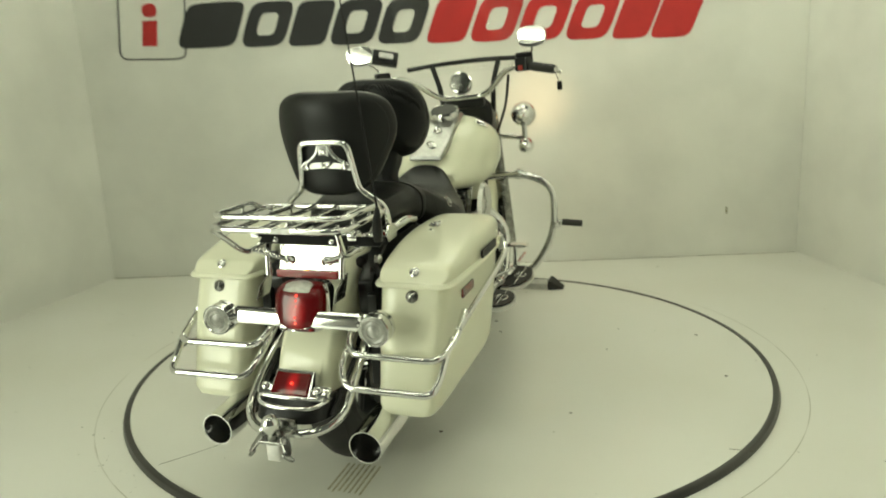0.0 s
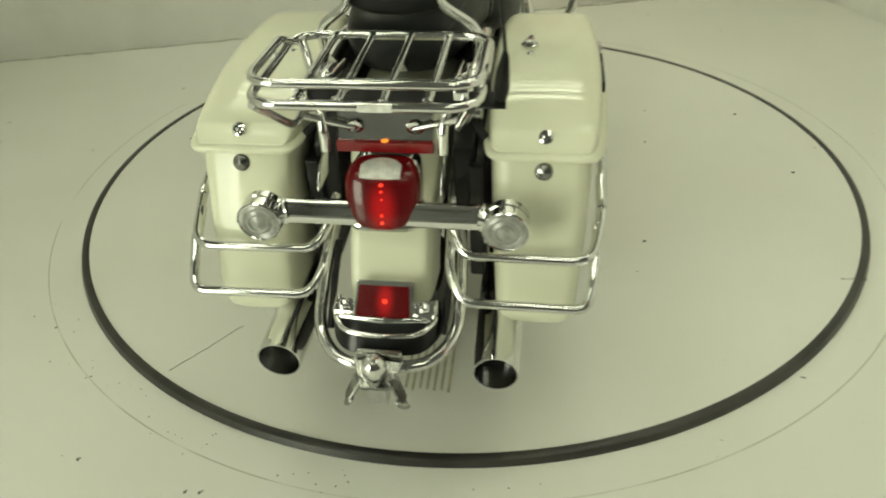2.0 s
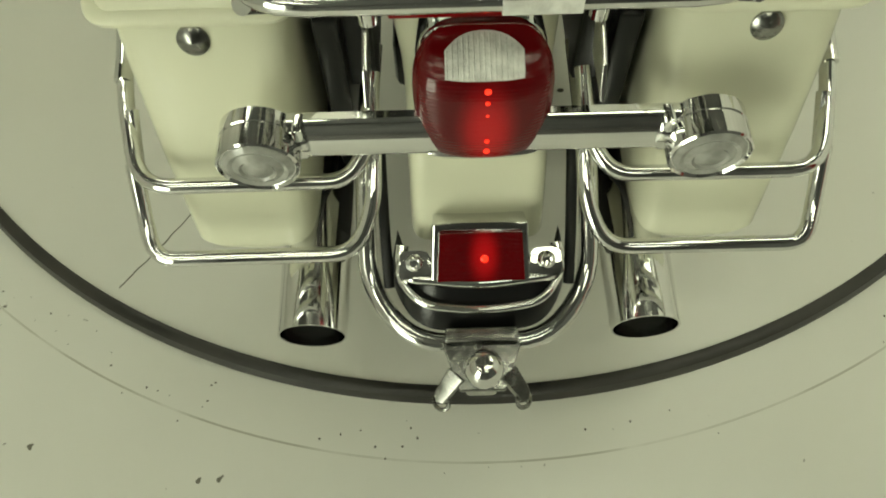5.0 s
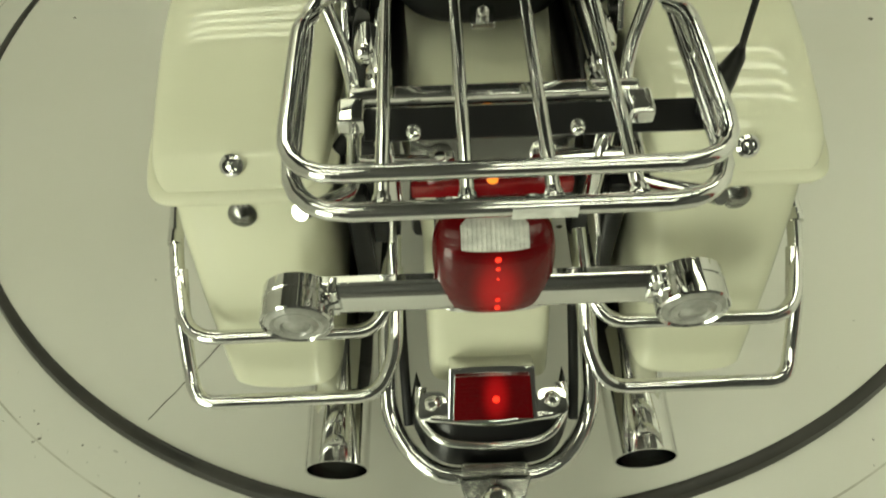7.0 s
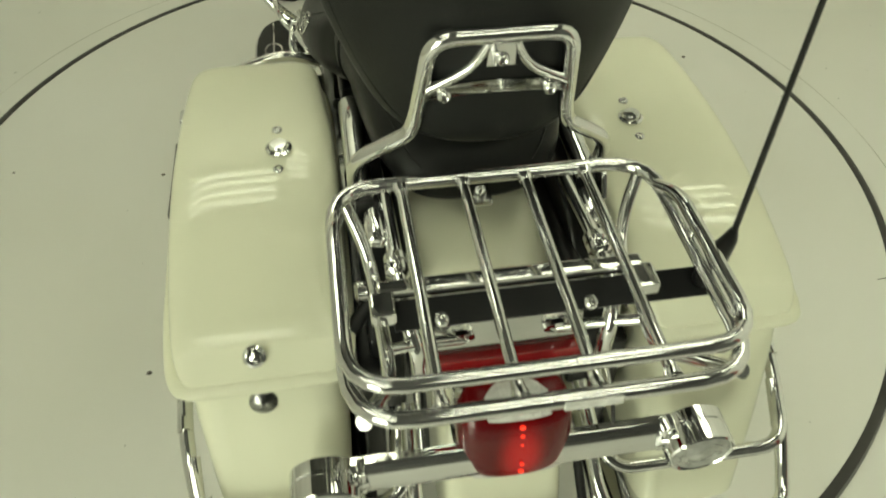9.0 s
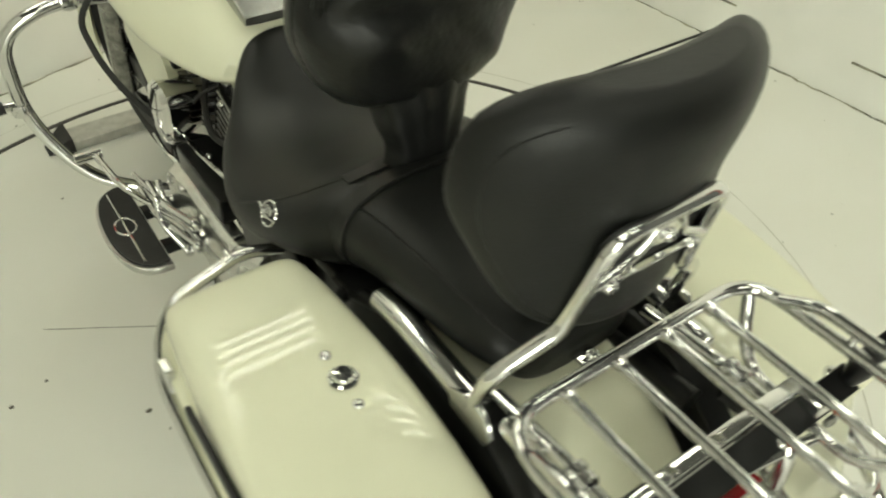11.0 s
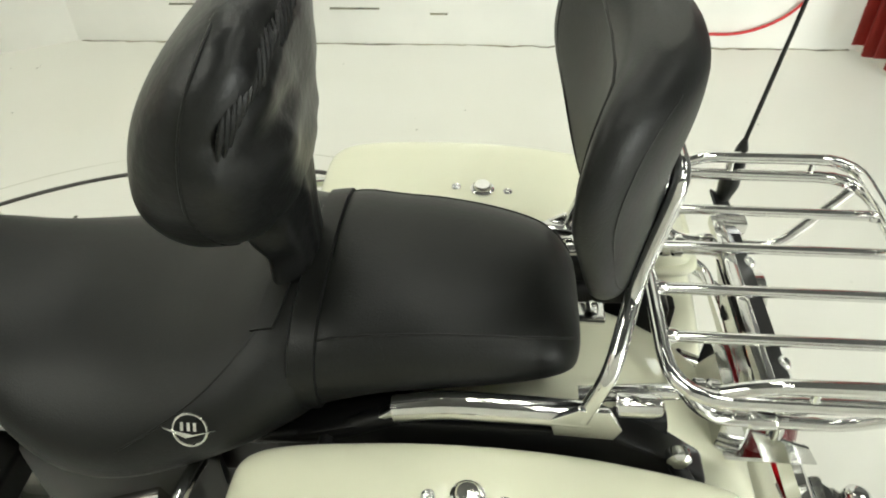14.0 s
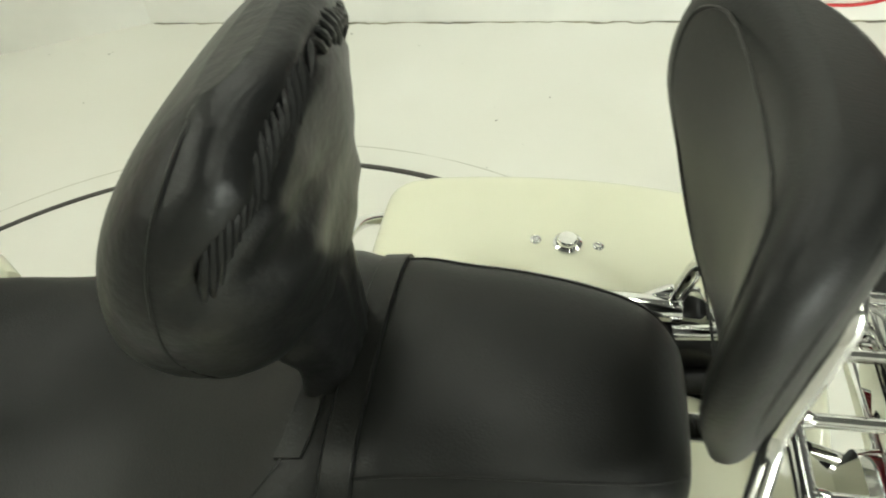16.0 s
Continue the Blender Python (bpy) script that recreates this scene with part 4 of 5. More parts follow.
def rim_seam(rows, tilt, inset, side, curve=0.0, e=2.5, r=0.0015):
    """A seam that follows a cushion's outline at an even distance, on its front or its back."""
    mid = (rows[0][0] + rows[-1][0]) / 2
    edge = [V(q[2], 0, q[0]) for q in rows] + [V(-q[2], 0, q[0]) for q in reversed(rows)]
    pts = []
    for i, p in enumerate(edge):
        d = (edge[(i + 1) % len(edge)] - edge[i - 1]).normalized()
        q = p + V(-d.z, 0, d.x) * inset
        row = min(rows, key=lambda w: abs(w[0] - q.z))
        c = min(1.0, abs(q.x) / row[2]) ** (e / 2)
        v = row[3] * max(0.0, 1 - c * c) ** (1 / e) * side
        pts.append(V(q.x, row[1] + curve * q.x * q.x, q.z) + tilt * v)
    soft = pts
    for _ in range(3):
        soft = [(soft[k - 1] + soft[k] * 2 + soft[(k + 1) % len(soft)]) / 4 for k in range(len(soft))]
    return sweep(soft, r, True, 6)


part("seam", rim_seam(BACK_ROWS, tilt, 0.022, 1, 2.0), LEATHER, back, "sewn seam")
part("seam", rim_seam(BACK_ROWS, tilt, 0.012, -1, 2.0), LEATHER, back, "sewn seam")
# rider backrest with a gathered cover
rb_tilt = V(0, 0.95, -0.3).normalized()
RB_ROWS = eased(((0.935, 0.262, 0.05, 0.018), (0.946, 0.268, 0.094, 0.050), (0.972, 0.281, 0.128, 0.072), (1.013, 0.291, 0.150, 0.083), (1.055, 0.288, 0.161, 0.085), (1.105, 0.279, 0.159, 0.079),
                 (1.145, 0.267, 0.145, 0.064), (1.174, 0.255, 0.114, 0.042), (1.188, 0.249, 0.075, 0.016)), 8)
rback = part("rider_backrest", cushion(RB_ROWS, rb_tilt, 2.6, 0.0, 0.0055, 128), COVER, bike, "black leather rider backrest with a gathered cover")
part("seam", cushion_seam(RB_ROWS, rb_tilt, (-1, 181), 2.6, lo=10, hi=-5), LEATHER, rback, "sewn seam")
part("skirt", loft([[p + V(0, 0, 0) + (p - V(0, yy, zz)) * 0.035 * math.sin(9 * math.atan2(p.y - yy, p.x)) for p in oval((0, yy, zz), X, Y, hw, th, 2.3, 64)] for zz, yy, hw, th in eased(((0.835, 0.245, 0.068, 0.030), (0.86, 0.245, 0.060, 0.029), (0.885, 0.247, 0.058, 0.031), (0.91, 0.255, 0.066, 0.038), (0.94, 0.264, 0.070, 0.048), (0.97, 0.275, 0.085, 0.058), (1.0, 0.286, 0.112, 0.068)))]), COVER, rback, "gathered black leather neck")
# elastic gathers arching over the back of the cover
def on_cover(z, ang, out=0.0):
    row = min(RB_ROWS, key=lambda q: abs(q[0] - z))
    ca, sa = math.cos(radians(ang)), math.sin(radians(ang))
    return V(0, row[1], row[0]) + X * (row[2] + out) * math.copysign(abs(ca) ** (2 / 2.6), ca) + rb_tilt * (row[3] + out) * math.copysign(abs(sa) ** (2 / 2.6), sa)


for k in range(33):
    t = -1 + 2 * k / 32
    ang = 270 + 66 * t
    z = 1.150 - 0.055 * abs(t) ** 1.5
    tip_z = 0.019 + 0.006 * math.sin(7.3 * k)
    lean_a = 2.2 * (1 if t > 0 else -1)
    pts = [on_cover(z - tip_z, ang + lean_a, -0.004), on_cover(z - tip_z * 0.5, ang + lean_a * 0.5, -0.0015), on_cover(z, ang, -0.0012), on_cover(z + tip_z * 0.5, ang - lean_a * 0.5, -0.0015), on_cover(z + tip_z, ang - lean_a, -0.004)]
    part("gather", sweep(pts, [0.0015, 0.0034, 0.0042, 0.0034, 0.0015], n=8), COVER, rback)


# fuel tank and console
def tank():
    rows = ((0.686, 0.80, 0.770, 0.080), (0.695, 0.832, 0.758, 0.112), (0.73, 0.862, 0.742, 0.136), (0.80, 0.902, 0.728, 0.158), (0.87, 0.938, 0.716, 0.177), (0.95, 0.982, 0.704, 0.200), (1.05, 1.010, 0.70, 0.208), (1.14, 0.992, 0.72, 0.194), (1.20, 0.955, 0.76, 0.15), (1.235, 0.92, 0.82, 0.09), (1.245, 0.89, 0.85, 0.04))
    rings = []
    for y, t, b, w in rows:
        ring = oval((0, y, (t + b) / 2), X, Z, w, (t - b) / 2, 2.5, 48)
        sag = 0.22 * min(1.0, max(0.0, (1.0 - y) / 0.15))
        for p in ring:
            p.x *= 1 - sag * (p.z - (t + b) / 2) / ((t - b) / 2)
        rings.append(ring)
    return loft(rings)


tank_ob = part("fuel_tank", tank(), CREAM, bike, "glossy cream fuel tank")
console = part("console", loft([oval((0, y, z), X, Z, w, h, 6, 28) for y, z, w, h in ((0.690, 0.874, 0.064, 0.006), (0.694, 0.873, 0.066, 0.010), (0.76, 0.894, 0.066, 0.018), (0.82, 0.910, 0.065, 0.028), (0.88, 0.933, 0.062, 0.035), (0.98, 0.995, 0.062, 0.035), (1.06, 0.992, 0.055, 0.03), (1.13, 0.97, 0.03, 0.02))]), CONSOLE, tank_ob, "brushed metal console")
part("speedometer", lathe([(0.05, 0), (0.062, 0.012), (0.062, 0.03), (0.057, 0.036), (0.052, 0.032)], V(0, 0.97, 1.005), (0, -0.35, 1), 36), CHROME, tank_ob, "chrome ringed speedometer")
part("dial", lathe([(0.053, 0), (0.053, 0.003)], V(0, 0.9585, 1.0365), (0, -0.35, 1), 32), BLACK, tank_ob, "black dial")
both("fuel_cap", lambda: lathe([(0.030, 0), (0.032, 0.006), (0.026, 0.014), (0.012, 0.018), (0, 0.019)], V(0.140, 1.025, 0.968), (0.45, 0, 1), 24), CHROME, (tank_ob, tank_ob), "chrome fuel cap")
part("ignition_knob", join(lathe([(0.018, 0), (0.019, 0.006), (0.012, 0.012), (0, 0.013)], V(0, 0.865, 0.957), (0, -0.5, 1), 20), box((-0.006, 0.850, 0.963), (0.006, 0.875, 0.985), 0.004)), CHROME, tank_ob)
part("console_screw", join(lathe([(0.016, 0), (0.017, 0.005), (0.008, 0.011), (0, 0.011)], V(-0.004, 0.775, 0.918), (0, -0.4, 0.9), 18), lathe([(0.015, 0), (0.015, 0.005), (0, 0.009)], V(0.012, 0.752, 0.909), (0, -0.4, 0.9), 16)), CHROME, tank_ob)

# ---- frame and engine ----
part("frame", join(tube([(0, 1.30, 0.95), (0, 1.1, 0.86), (0, 0.75, 0.80), (0, 0.35, 0.68)], 0.03, 0.1),
                   tube([(0.08, 1.27, 0.85), (0.1, 1.2, 0.35), (0.11, 1.1, 0.16), (0.12, 0.4, 0.16), (0.12, 0.2, 0.40), (0.11, 0.2, 0.68), (0.11, -0.2, 0.70)], 0.017, 0.1),
                   tube([(-0.08, 1.27, 0.85), (-0.1, 1.2, 0.35), (-0.11, 1.1, 0.16), (-0.12, 0.4, 0.16), (-0.12, 0.2, 0.40), (-0.11, 0.2, 0.68), (-0.11, -0.2, 0.70)], 0.017, 0.1)), BLACK, bike, "black tubular frame")
both("fender_strut", lambda: join(tube([(0.152, 0.115, 0.757), (0.152, 0.06, 0.769), (0.152, -0.04, 0.767), (0.152, -0.10, 0.764)], 0.0165, 0.03, n=16), tube([(0.152, 0.165, 0.712), (0.152, 0.135, 0.735), (0.152, 0.105, 0.762)], 0.008, 0.02)), CHROME, label="chrome fender strut cover")
both("support_panel", lambda: plate([(0.116, -0.25, 0.50), (0.116, 0.26, 0.50), (0.116, 0.26, 0.70), (0.116, 0.12, 0.745), (0.116, -0.12, 0.742), (0.116, -0.20, 0.70), (0.116, -0.25, 0.66)], X, 0.046, 0.008), BLACK, label="black side support")
both("strut_bar", lambda: tube([(0.150, 0.33, 0.690), (0.150, 0.20, 0.700), (0.150, 0.11, 0.745)], 0.013, 0.03), BLACK, label="black support bar")
both("strut_nut", lambda: lathe([(0.011, 0), (0.011, 0.010), (0.006, 0.014), (0, 0.014)], V(0.161, 0.195, 0.703), X, 8), DARK)
both("shock", lambda: join(tube([(0.148, 0.02, 0.36), (0.148, 0.10, 0.64)], 0.022)), BLACK)
both("strut_bolt", lambda: lathe([(0.014, 0), (0.014, 0.012), (0.009, 0.016), (0, 0.016)], V(0.158, -0.205, 0.712), X, 14), CHROME)
both("standoff", lambda: sweep([V(0.155, -0.205, 0.69), V(0.19, -0.235, 0.66)], 0.01), DARK)
both("side_cover", lambda: loft([oval((0.165, y, 0.60), X, Z, t, h, 4) for y, t, h in ((0.33, 0.006, 0.06), (0.36, 0.02, 0.10), (0.50, 0.024, 0.11), (0.58, 0.006, 0.06))]), BLACK, label="black side cover")
# Black panels added in place of the shaded gap between fender and bags.
both("gap_filler", lambda: box((0.150, -0.27, 0.36), (0.180, 0.0, 0.63), 0.006), BLACK, label="added black panel that darkens the gap beside the saddlebag")
part("gearbox", box((-0.11, 0.45, 0.24), (0.11, 0.72, 0.52), 0.04), BRUSHED, bike, "grey gearbox case")
part("crankcase", loft([oval((0, y, 0.40), X, Z, 0.10, h, 3) for y, h in ((0.66, 0.08), (0.70, 0.14), (0.86, 0.17), (1.02, 0.15), (1.08, 0.09))]), BRUSHED, bike, "grey engine crankcase")


def cylinder(y, lean):
    axis = V(0, math.sin(radians(lean)), math.cos(radians(lean)))
    base = V(0, y, 0.50)
    body = part("cylinder", lathe([(0.058, 0.0), (0.058, 0.2)], base, axis, 24), DARK, bike, "black finned engine cylinder")
    for k in range(9):
        c = base + axis * (0.015 + 0.021 * k)
        r = oval(c, X, axis.cross(X), 0.098 if k < 6 else 0.09, 0.075, 3.5, 24)
        part("fin", plate(r, axis, 0.005), BLACK, body)
        part("fin_edge", sweep([c + axis * 0.0055 + X * -0.094 + axis.cross(X) * q for q in (-0.03, 0.03)], 0.0018, n=5), BRUSHED, body, "polished fin edge")
    part("rocker_box", loft([oval(base + axis * h, X, axis.cross(X), a, b2, 4, 24) for h, a, b2 in ((0.2, 0.085, 0.07), (0.215, 0.09, 0.072), (0.25, 0.085, 0.066), (0.27, 0.06, 0.045))]), CHROME, body, "chrome rocker cover")


cylinder(0.86, -22)
cylinder(0.985, 22)
air = part("air_cleaner", lathe([(0.02, 0), (0.088, 0.004), (0.092, 0.03), (0.080, 0.045), (0.02, 0.05), (0, 0.05)], V(0.15, 0.87, 0.66), X, 40), CHROME, bike, "round chrome air cleaner")
horn = part("horn_cover", loft([oval((-0.178 - t, 0.930 - 0.25 * dz, 0.602 + dz), Y, V(0, -0.22, 1), w, h, 3.2) for t, w, h, dz in ((-0.07, 0.030, 0.056, 0), (-0.02, 0.048, 0.070, 0), (0.0, 0.053, 0.075, 0), (0.012, 0.045, 0.066, 0.002), (0.019, 0.018, 0.030, 0.004))]), CHROME, bike, "chrome horn cover")
part("horn_bracket", tube([(-0.11, 0.90, 0.53), (-0.17, 0.90, 0.56)], 0.010, 0.02), BLACK, bike)
part("neck_cover", loft([[V(x + d, y, z) for y, z in ((1.300, 0.612), (1.290, 0.640), (1.060, 0.712), (1.030, 0.690), (1.000, 0.632), (1.010, 0.622), (1.165, 0.516), (1.190, 0.512))] for x, d in ((-0.112, 0.0), (-0.130, 0.0), (-0.135, 0.001))]), CREAM, bike, "cream painted cover below the tank")
part("coil", box((-0.12, 1.00, 0.645), (-0.03, 1.05, 0.70), 0.008), BLACK, bike)
part("frame_cover", loft([oval((-0.10 - t, 1.19, 0.42), V(0, -0.45, 1), V(0, 1, 0.45), 0.13, w, 4) for t, w in ((-0.05, 0.035), (0.0, 0.042), (0.022, 0.036), (0.028, 0.02))]), BLACK, bike, "black frame cover before the engine")
part("case_edge", tube([(-0.142, 1.235, 0.365), (-0.135, 1.20, 0.325), (-0.115, 1.134, 0.313)], 0.006, 0.03), CHROME, bike)
for pts in ([(-0.20, 1.13, 0.80), (-0.252, 1.14, 0.735), (-0.25, 1.03, 0.686), (-0.22, 0.98, 0.62), (-0.14, 0.98, 0.50)], [(-0.05, 1.27, 0.75), (-0.10, 1.25, 0.66), (-0.12, 1.27, 0.50), (-0.09, 1.20, 0.40)], [(-0.06, 0.93, 0.70), (-0.10, 0.90, 0.63), (-0.13, 0.80, 0.60), (-0.11, 0.70, 0.62)], [(-0.03, 1.29, 0.72), (-0.08, 1.31, 0.60), (-0.06, 1.28, 0.45)]):
    part("hose", tube(pts, 0.007, 0.06, n=8), RUBBER, bike, "black rubber cable")
part("spark_lead", tube([(-0.05, 0.84, 0.69), (-0.115, 0.86, 0.665), (-0.125, 0.90, 0.62)], 0.004, 0.03, n=8), RUBBER, bike, "black spark plug lead")
for y0, z0 in ((0.965, 0.66), (1.045, 0.675), (0.755, 0.66), (0.80, 0.665)):
    part("head_bolt", bolt(V(-0.094, y0, z0), -X, 0.009, 0.008), CHROME, bike)
part("clutter_pipe", tube([(-0.155, 0.91, 0.555), (-0.160, 0.77, 0.58), (-0.155, 0.64, 0.602)], 0.005, 0.05, n=8), CHROME, bike, "thin chrome pipe beside the engine")
primary = part("primary_cover", loft([oval((-0.135 - t, 0.76, 0.34), Y, Z, w, h, 3) for t, w, h in ((-0.03, 0.29, 0.10), (0.02, 0.30, 0.105), (0.045, 0.285, 0.09), (0.052, 0.24, 0.06))]), CASE, bike, "polished primary drive cover")
part("derby_cover", lathe([(0.07, 0), (0.07, 0.008), (0.055, 0.014), (0, 0.014)], V(-0.185, 0.58, 0.345), -X, 32), CHROME, primary)
part("inspection_cover", plate(oval((-0.184, 0.84, 0.345), Y, Z, 0.06, 0.028, 3), -X, 0.008), CHROME, primary)
part("cam_cover", lathe([(0.11, 0), (0.11, 0.02), (0.095, 0.03), (0, 0.03)], V(0.105, 0.85, 0.38), X, 32), CHROME, bike, "chrome cam cover")
for y0 in (0.81, 0.84, 0.89, 0.92):
    part("pushrod_tube", sweep([V(0.115, 0.865 + (y0 - 0.865) * 0.6, 0.46), V(0.095, y0 + (y0 - 0.865) * 1.0, 0.70)], 0.010), CHROME, bike)
part("seat_pan", box((-0.145, 0.10, 0.585), (0.145, 0.52, 0.712), 0.02), BLACK, bike, "black pan below the seat")
part("battery_box", box((-0.10, 0.38, 0.42), (0.10, 0.60, 0.70), 0.02), BLACK, bike, "black battery box")
part("relay_tray", box((-0.185, 0.645, 0.505), (-0.08, 0.87, 0.562), 0.008), BLACK, bike, "flat black tray over the gearbox")
for y0, z0 in ((0.50, 0.40), (0.56, 0.42), (0.66, 0.425), (0.78, 0.43), (0.90, 0.425), (1.0, 0.38), (1.02, 0.32)):
    part("case_bolt", bolt(V(-0.183, y0, z0), -X, 0.009, 0.008), CHROME, primary)
part("polished_case", loft([oval((-0.15 - t, 0.545, 0.43), Y, Z, w, h, 5) for t, w, h in ((-0.05, 0.075, 0.075), (0.03, 0.08, 0.08), (0.04, 0.074, 0.074))]), CASE, bike, "polished aluminium gearbox side case")
for ya, za, yb, zb, xx in ((0.98, 0.41, 0.72, 0.47, -0.235), (1.04, 0.36, 0.70, 0.43, -0.245), (0.92, 0.45, 0.80, 0.40, -0.225), (0.86, 0.46, 0.78, 0.36, -0.25)):
    part("linkage_rod", tube([(xx, ya, za), (xx - 0.012, (ya + yb) / 2, (za + zb) / 2 + 0.012), (xx + 0.02, yb, zb)], 0.007, 0.03), CHROME, bike, "chrome shift linkage rod")
    part("linkage_joint", lathe([(0.012, -0.008), (0.014, 0), (0.012, 0.008)], V(xx + 0.02, yb, zb), X, 12), CHROME, bike)
part("oil_line", tube([(-0.12, 0.62, 0.40), (-0.16, 0.70, 0.52), (-0.14, 0.80, 0.56)], 0.007, 0.05), CHROME, bike)
part("crossover_pipe", tube([(-0.19, 0.40, 0.60), (-0.20, 0.50, 0.56), (-0.19, 0.58, 0.46), (-0.17, 0.62, 0.36)], 0.021, 0.07), CHROME, bike, "chrome pipe below the seat")
part("heat_shield", tube([(0.19, 0.40, 0.56), (0.21, 0.50, 0.52), (0.2, 0.60, 0.44)], 0.021, 0.07), CHROME, bike)


# ---- controls along the sides ----
def footboard(side, y, z, half, name_label, x0=0.252, slope=0.0):
    """A rounded half-moon board with a black ribbed pad."""
    s = side
    outline = []
    for k in range(25):
        a = math.pi * k / 24
        outline.append(V(s * (x0 + 0.100 * math.sin(a) ** 0.6), y + half * math.cos(a), z + slope * half * math.cos(a)))
    board = part("footboard", plate(outline, Z, 0.016, 0.004), BRUSHED, bike, name_label)
    pad = [V(s * (x0 + 0.004) + (p.x - s * x0) * 0.9, y + (p.y - y) * 0.93, z + 0.016 + (p.z - z) * 0.93) for p in outline]
    part("pad", plate(pad, Z, 0.007, 0.002), RUBBER, board, "black rubber pad")
    part("inlay", sweep(oval((s * (x0 + 0.05), y, z + 0.0235), X, Y, 0.022, 0.03, 2, 24), 0.0025, True, 6), CHROME, board)
    part("inlay", sweep([V(s * (x0 + 0.05), y - half * 0.8, z + 0.023), V(s * (x0 + 0.05), y + half * 0.8, z + 0.023)], 0.0025, n=6), CHROME, board)
    part("bracket", box((s * 0.285 - 0.11 * (s > 0), y - 0.08, z - 0.03), (s * 0.285 + 0.11 * (s < 0), y - 0.05, z - 0.002), 0.005), BLACK, board)
    part("bracket", box((s * 0.285 - 0.11 * (s > 0), y + 0.06, z - 0.03), (s * 0.285 + 0.11 * (s < 0), y + 0.09, z - 0.002), 0.005), BLACK, board)


for s in (-1, 1):
    footboard(s, 0.955, 0.312, 0.165, "half-moon rider footboard with black pad", 0.262)
    footboard(s, 0.50, 0.36, 0.105, "small passenger footboard with black pad", 0.29)

engine_guard = part("engine_guard", tube([(-0.06, 1.28, 0.70), (-0.27, 1.285, 0.722), (-0.395, 1.30, 0.665), (-0.402, 1.315, 0.45), (-0.31, 1.26, 0.265), (-0.10, 1.17, 0.20),
                                          (0.10, 1.17, 0.20), (0.31, 1.26, 0.265), (0.402, 1.315, 0.45), (0.395, 1.30, 0.665), (0.27, 1.285, 0.722), (0.06, 1.28, 0.70)], 0.016, 0.09, True, 14), CHROME, bike, "chrome tube engine guard")
for s in (-1, 1):
    peg = part("highway_peg", sweep([V(s * 0.435, 1.312, 0.492), V(s * 0.525, 1.312, 0.488)], 0.015, n=14), RUBBER, engine_guard, "black rubber highway peg")
    part("peg_clamp", join(lathe([(0.022, -0.014), (0.024, 0), (0.022, 0.014)], V(s * 0.403, 1.312, 0.480), Z, 16), sweep([V(s * 0.40, 1.312, 0.490), V(s * 0.437, 1.312, 0.492)], 0.011)), CHROME, engine_guard)
    part("guard_clamp", lathe([(0.022, -0.016), (0.026, 0), (0.022, 0.016)], V(s * 0.24, 1.284, 0.719), X, 16), CHROME, engine_guard)
part("shift_lever", join(tube([(-0.20, 0.86, 0.36), (-0.29, 0.98, 0.42), (-0.30, 1.16, 0.40)], 0.008, 0.05), sweep([V(-0.285, 1.165, 0.40), V(-0.345, 1.165, 0.40)], 0.013)), CHROME, bike, "chrome heel and toe shift lever")
part("shift_rod", sweep([V(-0.19, 0.60, 0.40), V(-0.24, 1.10, 0.36)], 0.006), CHROME, bike)
part("brake_pedal", join(tube([(0.20, 0.86, 0.34), (0.28, 1.0, 0.36), (0.29, 1.16, 0.38)], 0.008, 0.05), box((0.245, 0.93, 0.462), (0.345, 0.985, 0.474), 0.005), tube([(0.28, 1.0, 0.36), (0.29, 0.96, 0.465)], 0.008, 0.02)), CHROME, bike, "chrome brake pedal")
part("kick_stand", tube([(-0.14, 0.95, 0.20), (-0.20, 0.75, 0.14), (-0.26, 0.62, 0.13)], 0.011, 0.05), CHROME, bike, "folded chrome kick stand")

# ---- front end ----
both("fork_leg", lambda: join(sweep([V(0.105, 1.38, 0.98), V(0.105, 1.52, 0.60)], 0.026, n=18), sweep([V(0.105, 1.50, 0.66), V(0.105, 1.62, 0.31)], 0.034, n=18)), WORN_STEEL, label="chrome front fork leg")
part("headlamp_nacelle", loft([oval((0, y, z), X, Z, w, h, 2.6) for y, z, w, h in ((1.27, 1.03, 0.07, 0.03), (1.31, 0.98, 0.115, 0.10), (1.40, 0.94, 0.125, 0.125), (1.50, 0.92, 0.105, 0.105), (1.53, 0.92, 0.092, 0.092))]), BLACK, bike, "black headlamp nacelle")
part("headlamp", lathe([(0.09, 0), (0.095, 0.012), (0.088, 0.025), (0.06, 0.034), (0, 0.038)], V(0, 1.53, 0.92), Y, 36), CLEAR_LENS, bike, "round headlamp lens")
part("front_fender", fender(1.61, 0.325, 0.385, -10, 170, 0.082, 0.13), CREAM, bike, "glossy cream front fender")
light_bar = part("light_bar", tube([(-0.25, 1.36, 0.855), (-0.10, 1.42, 0.875), (0.10, 1.42, 0.875), (0.25, 1.36, 0.855)], 0.011, 0.05), CHROME, bike, "chrome spot lamp bar")
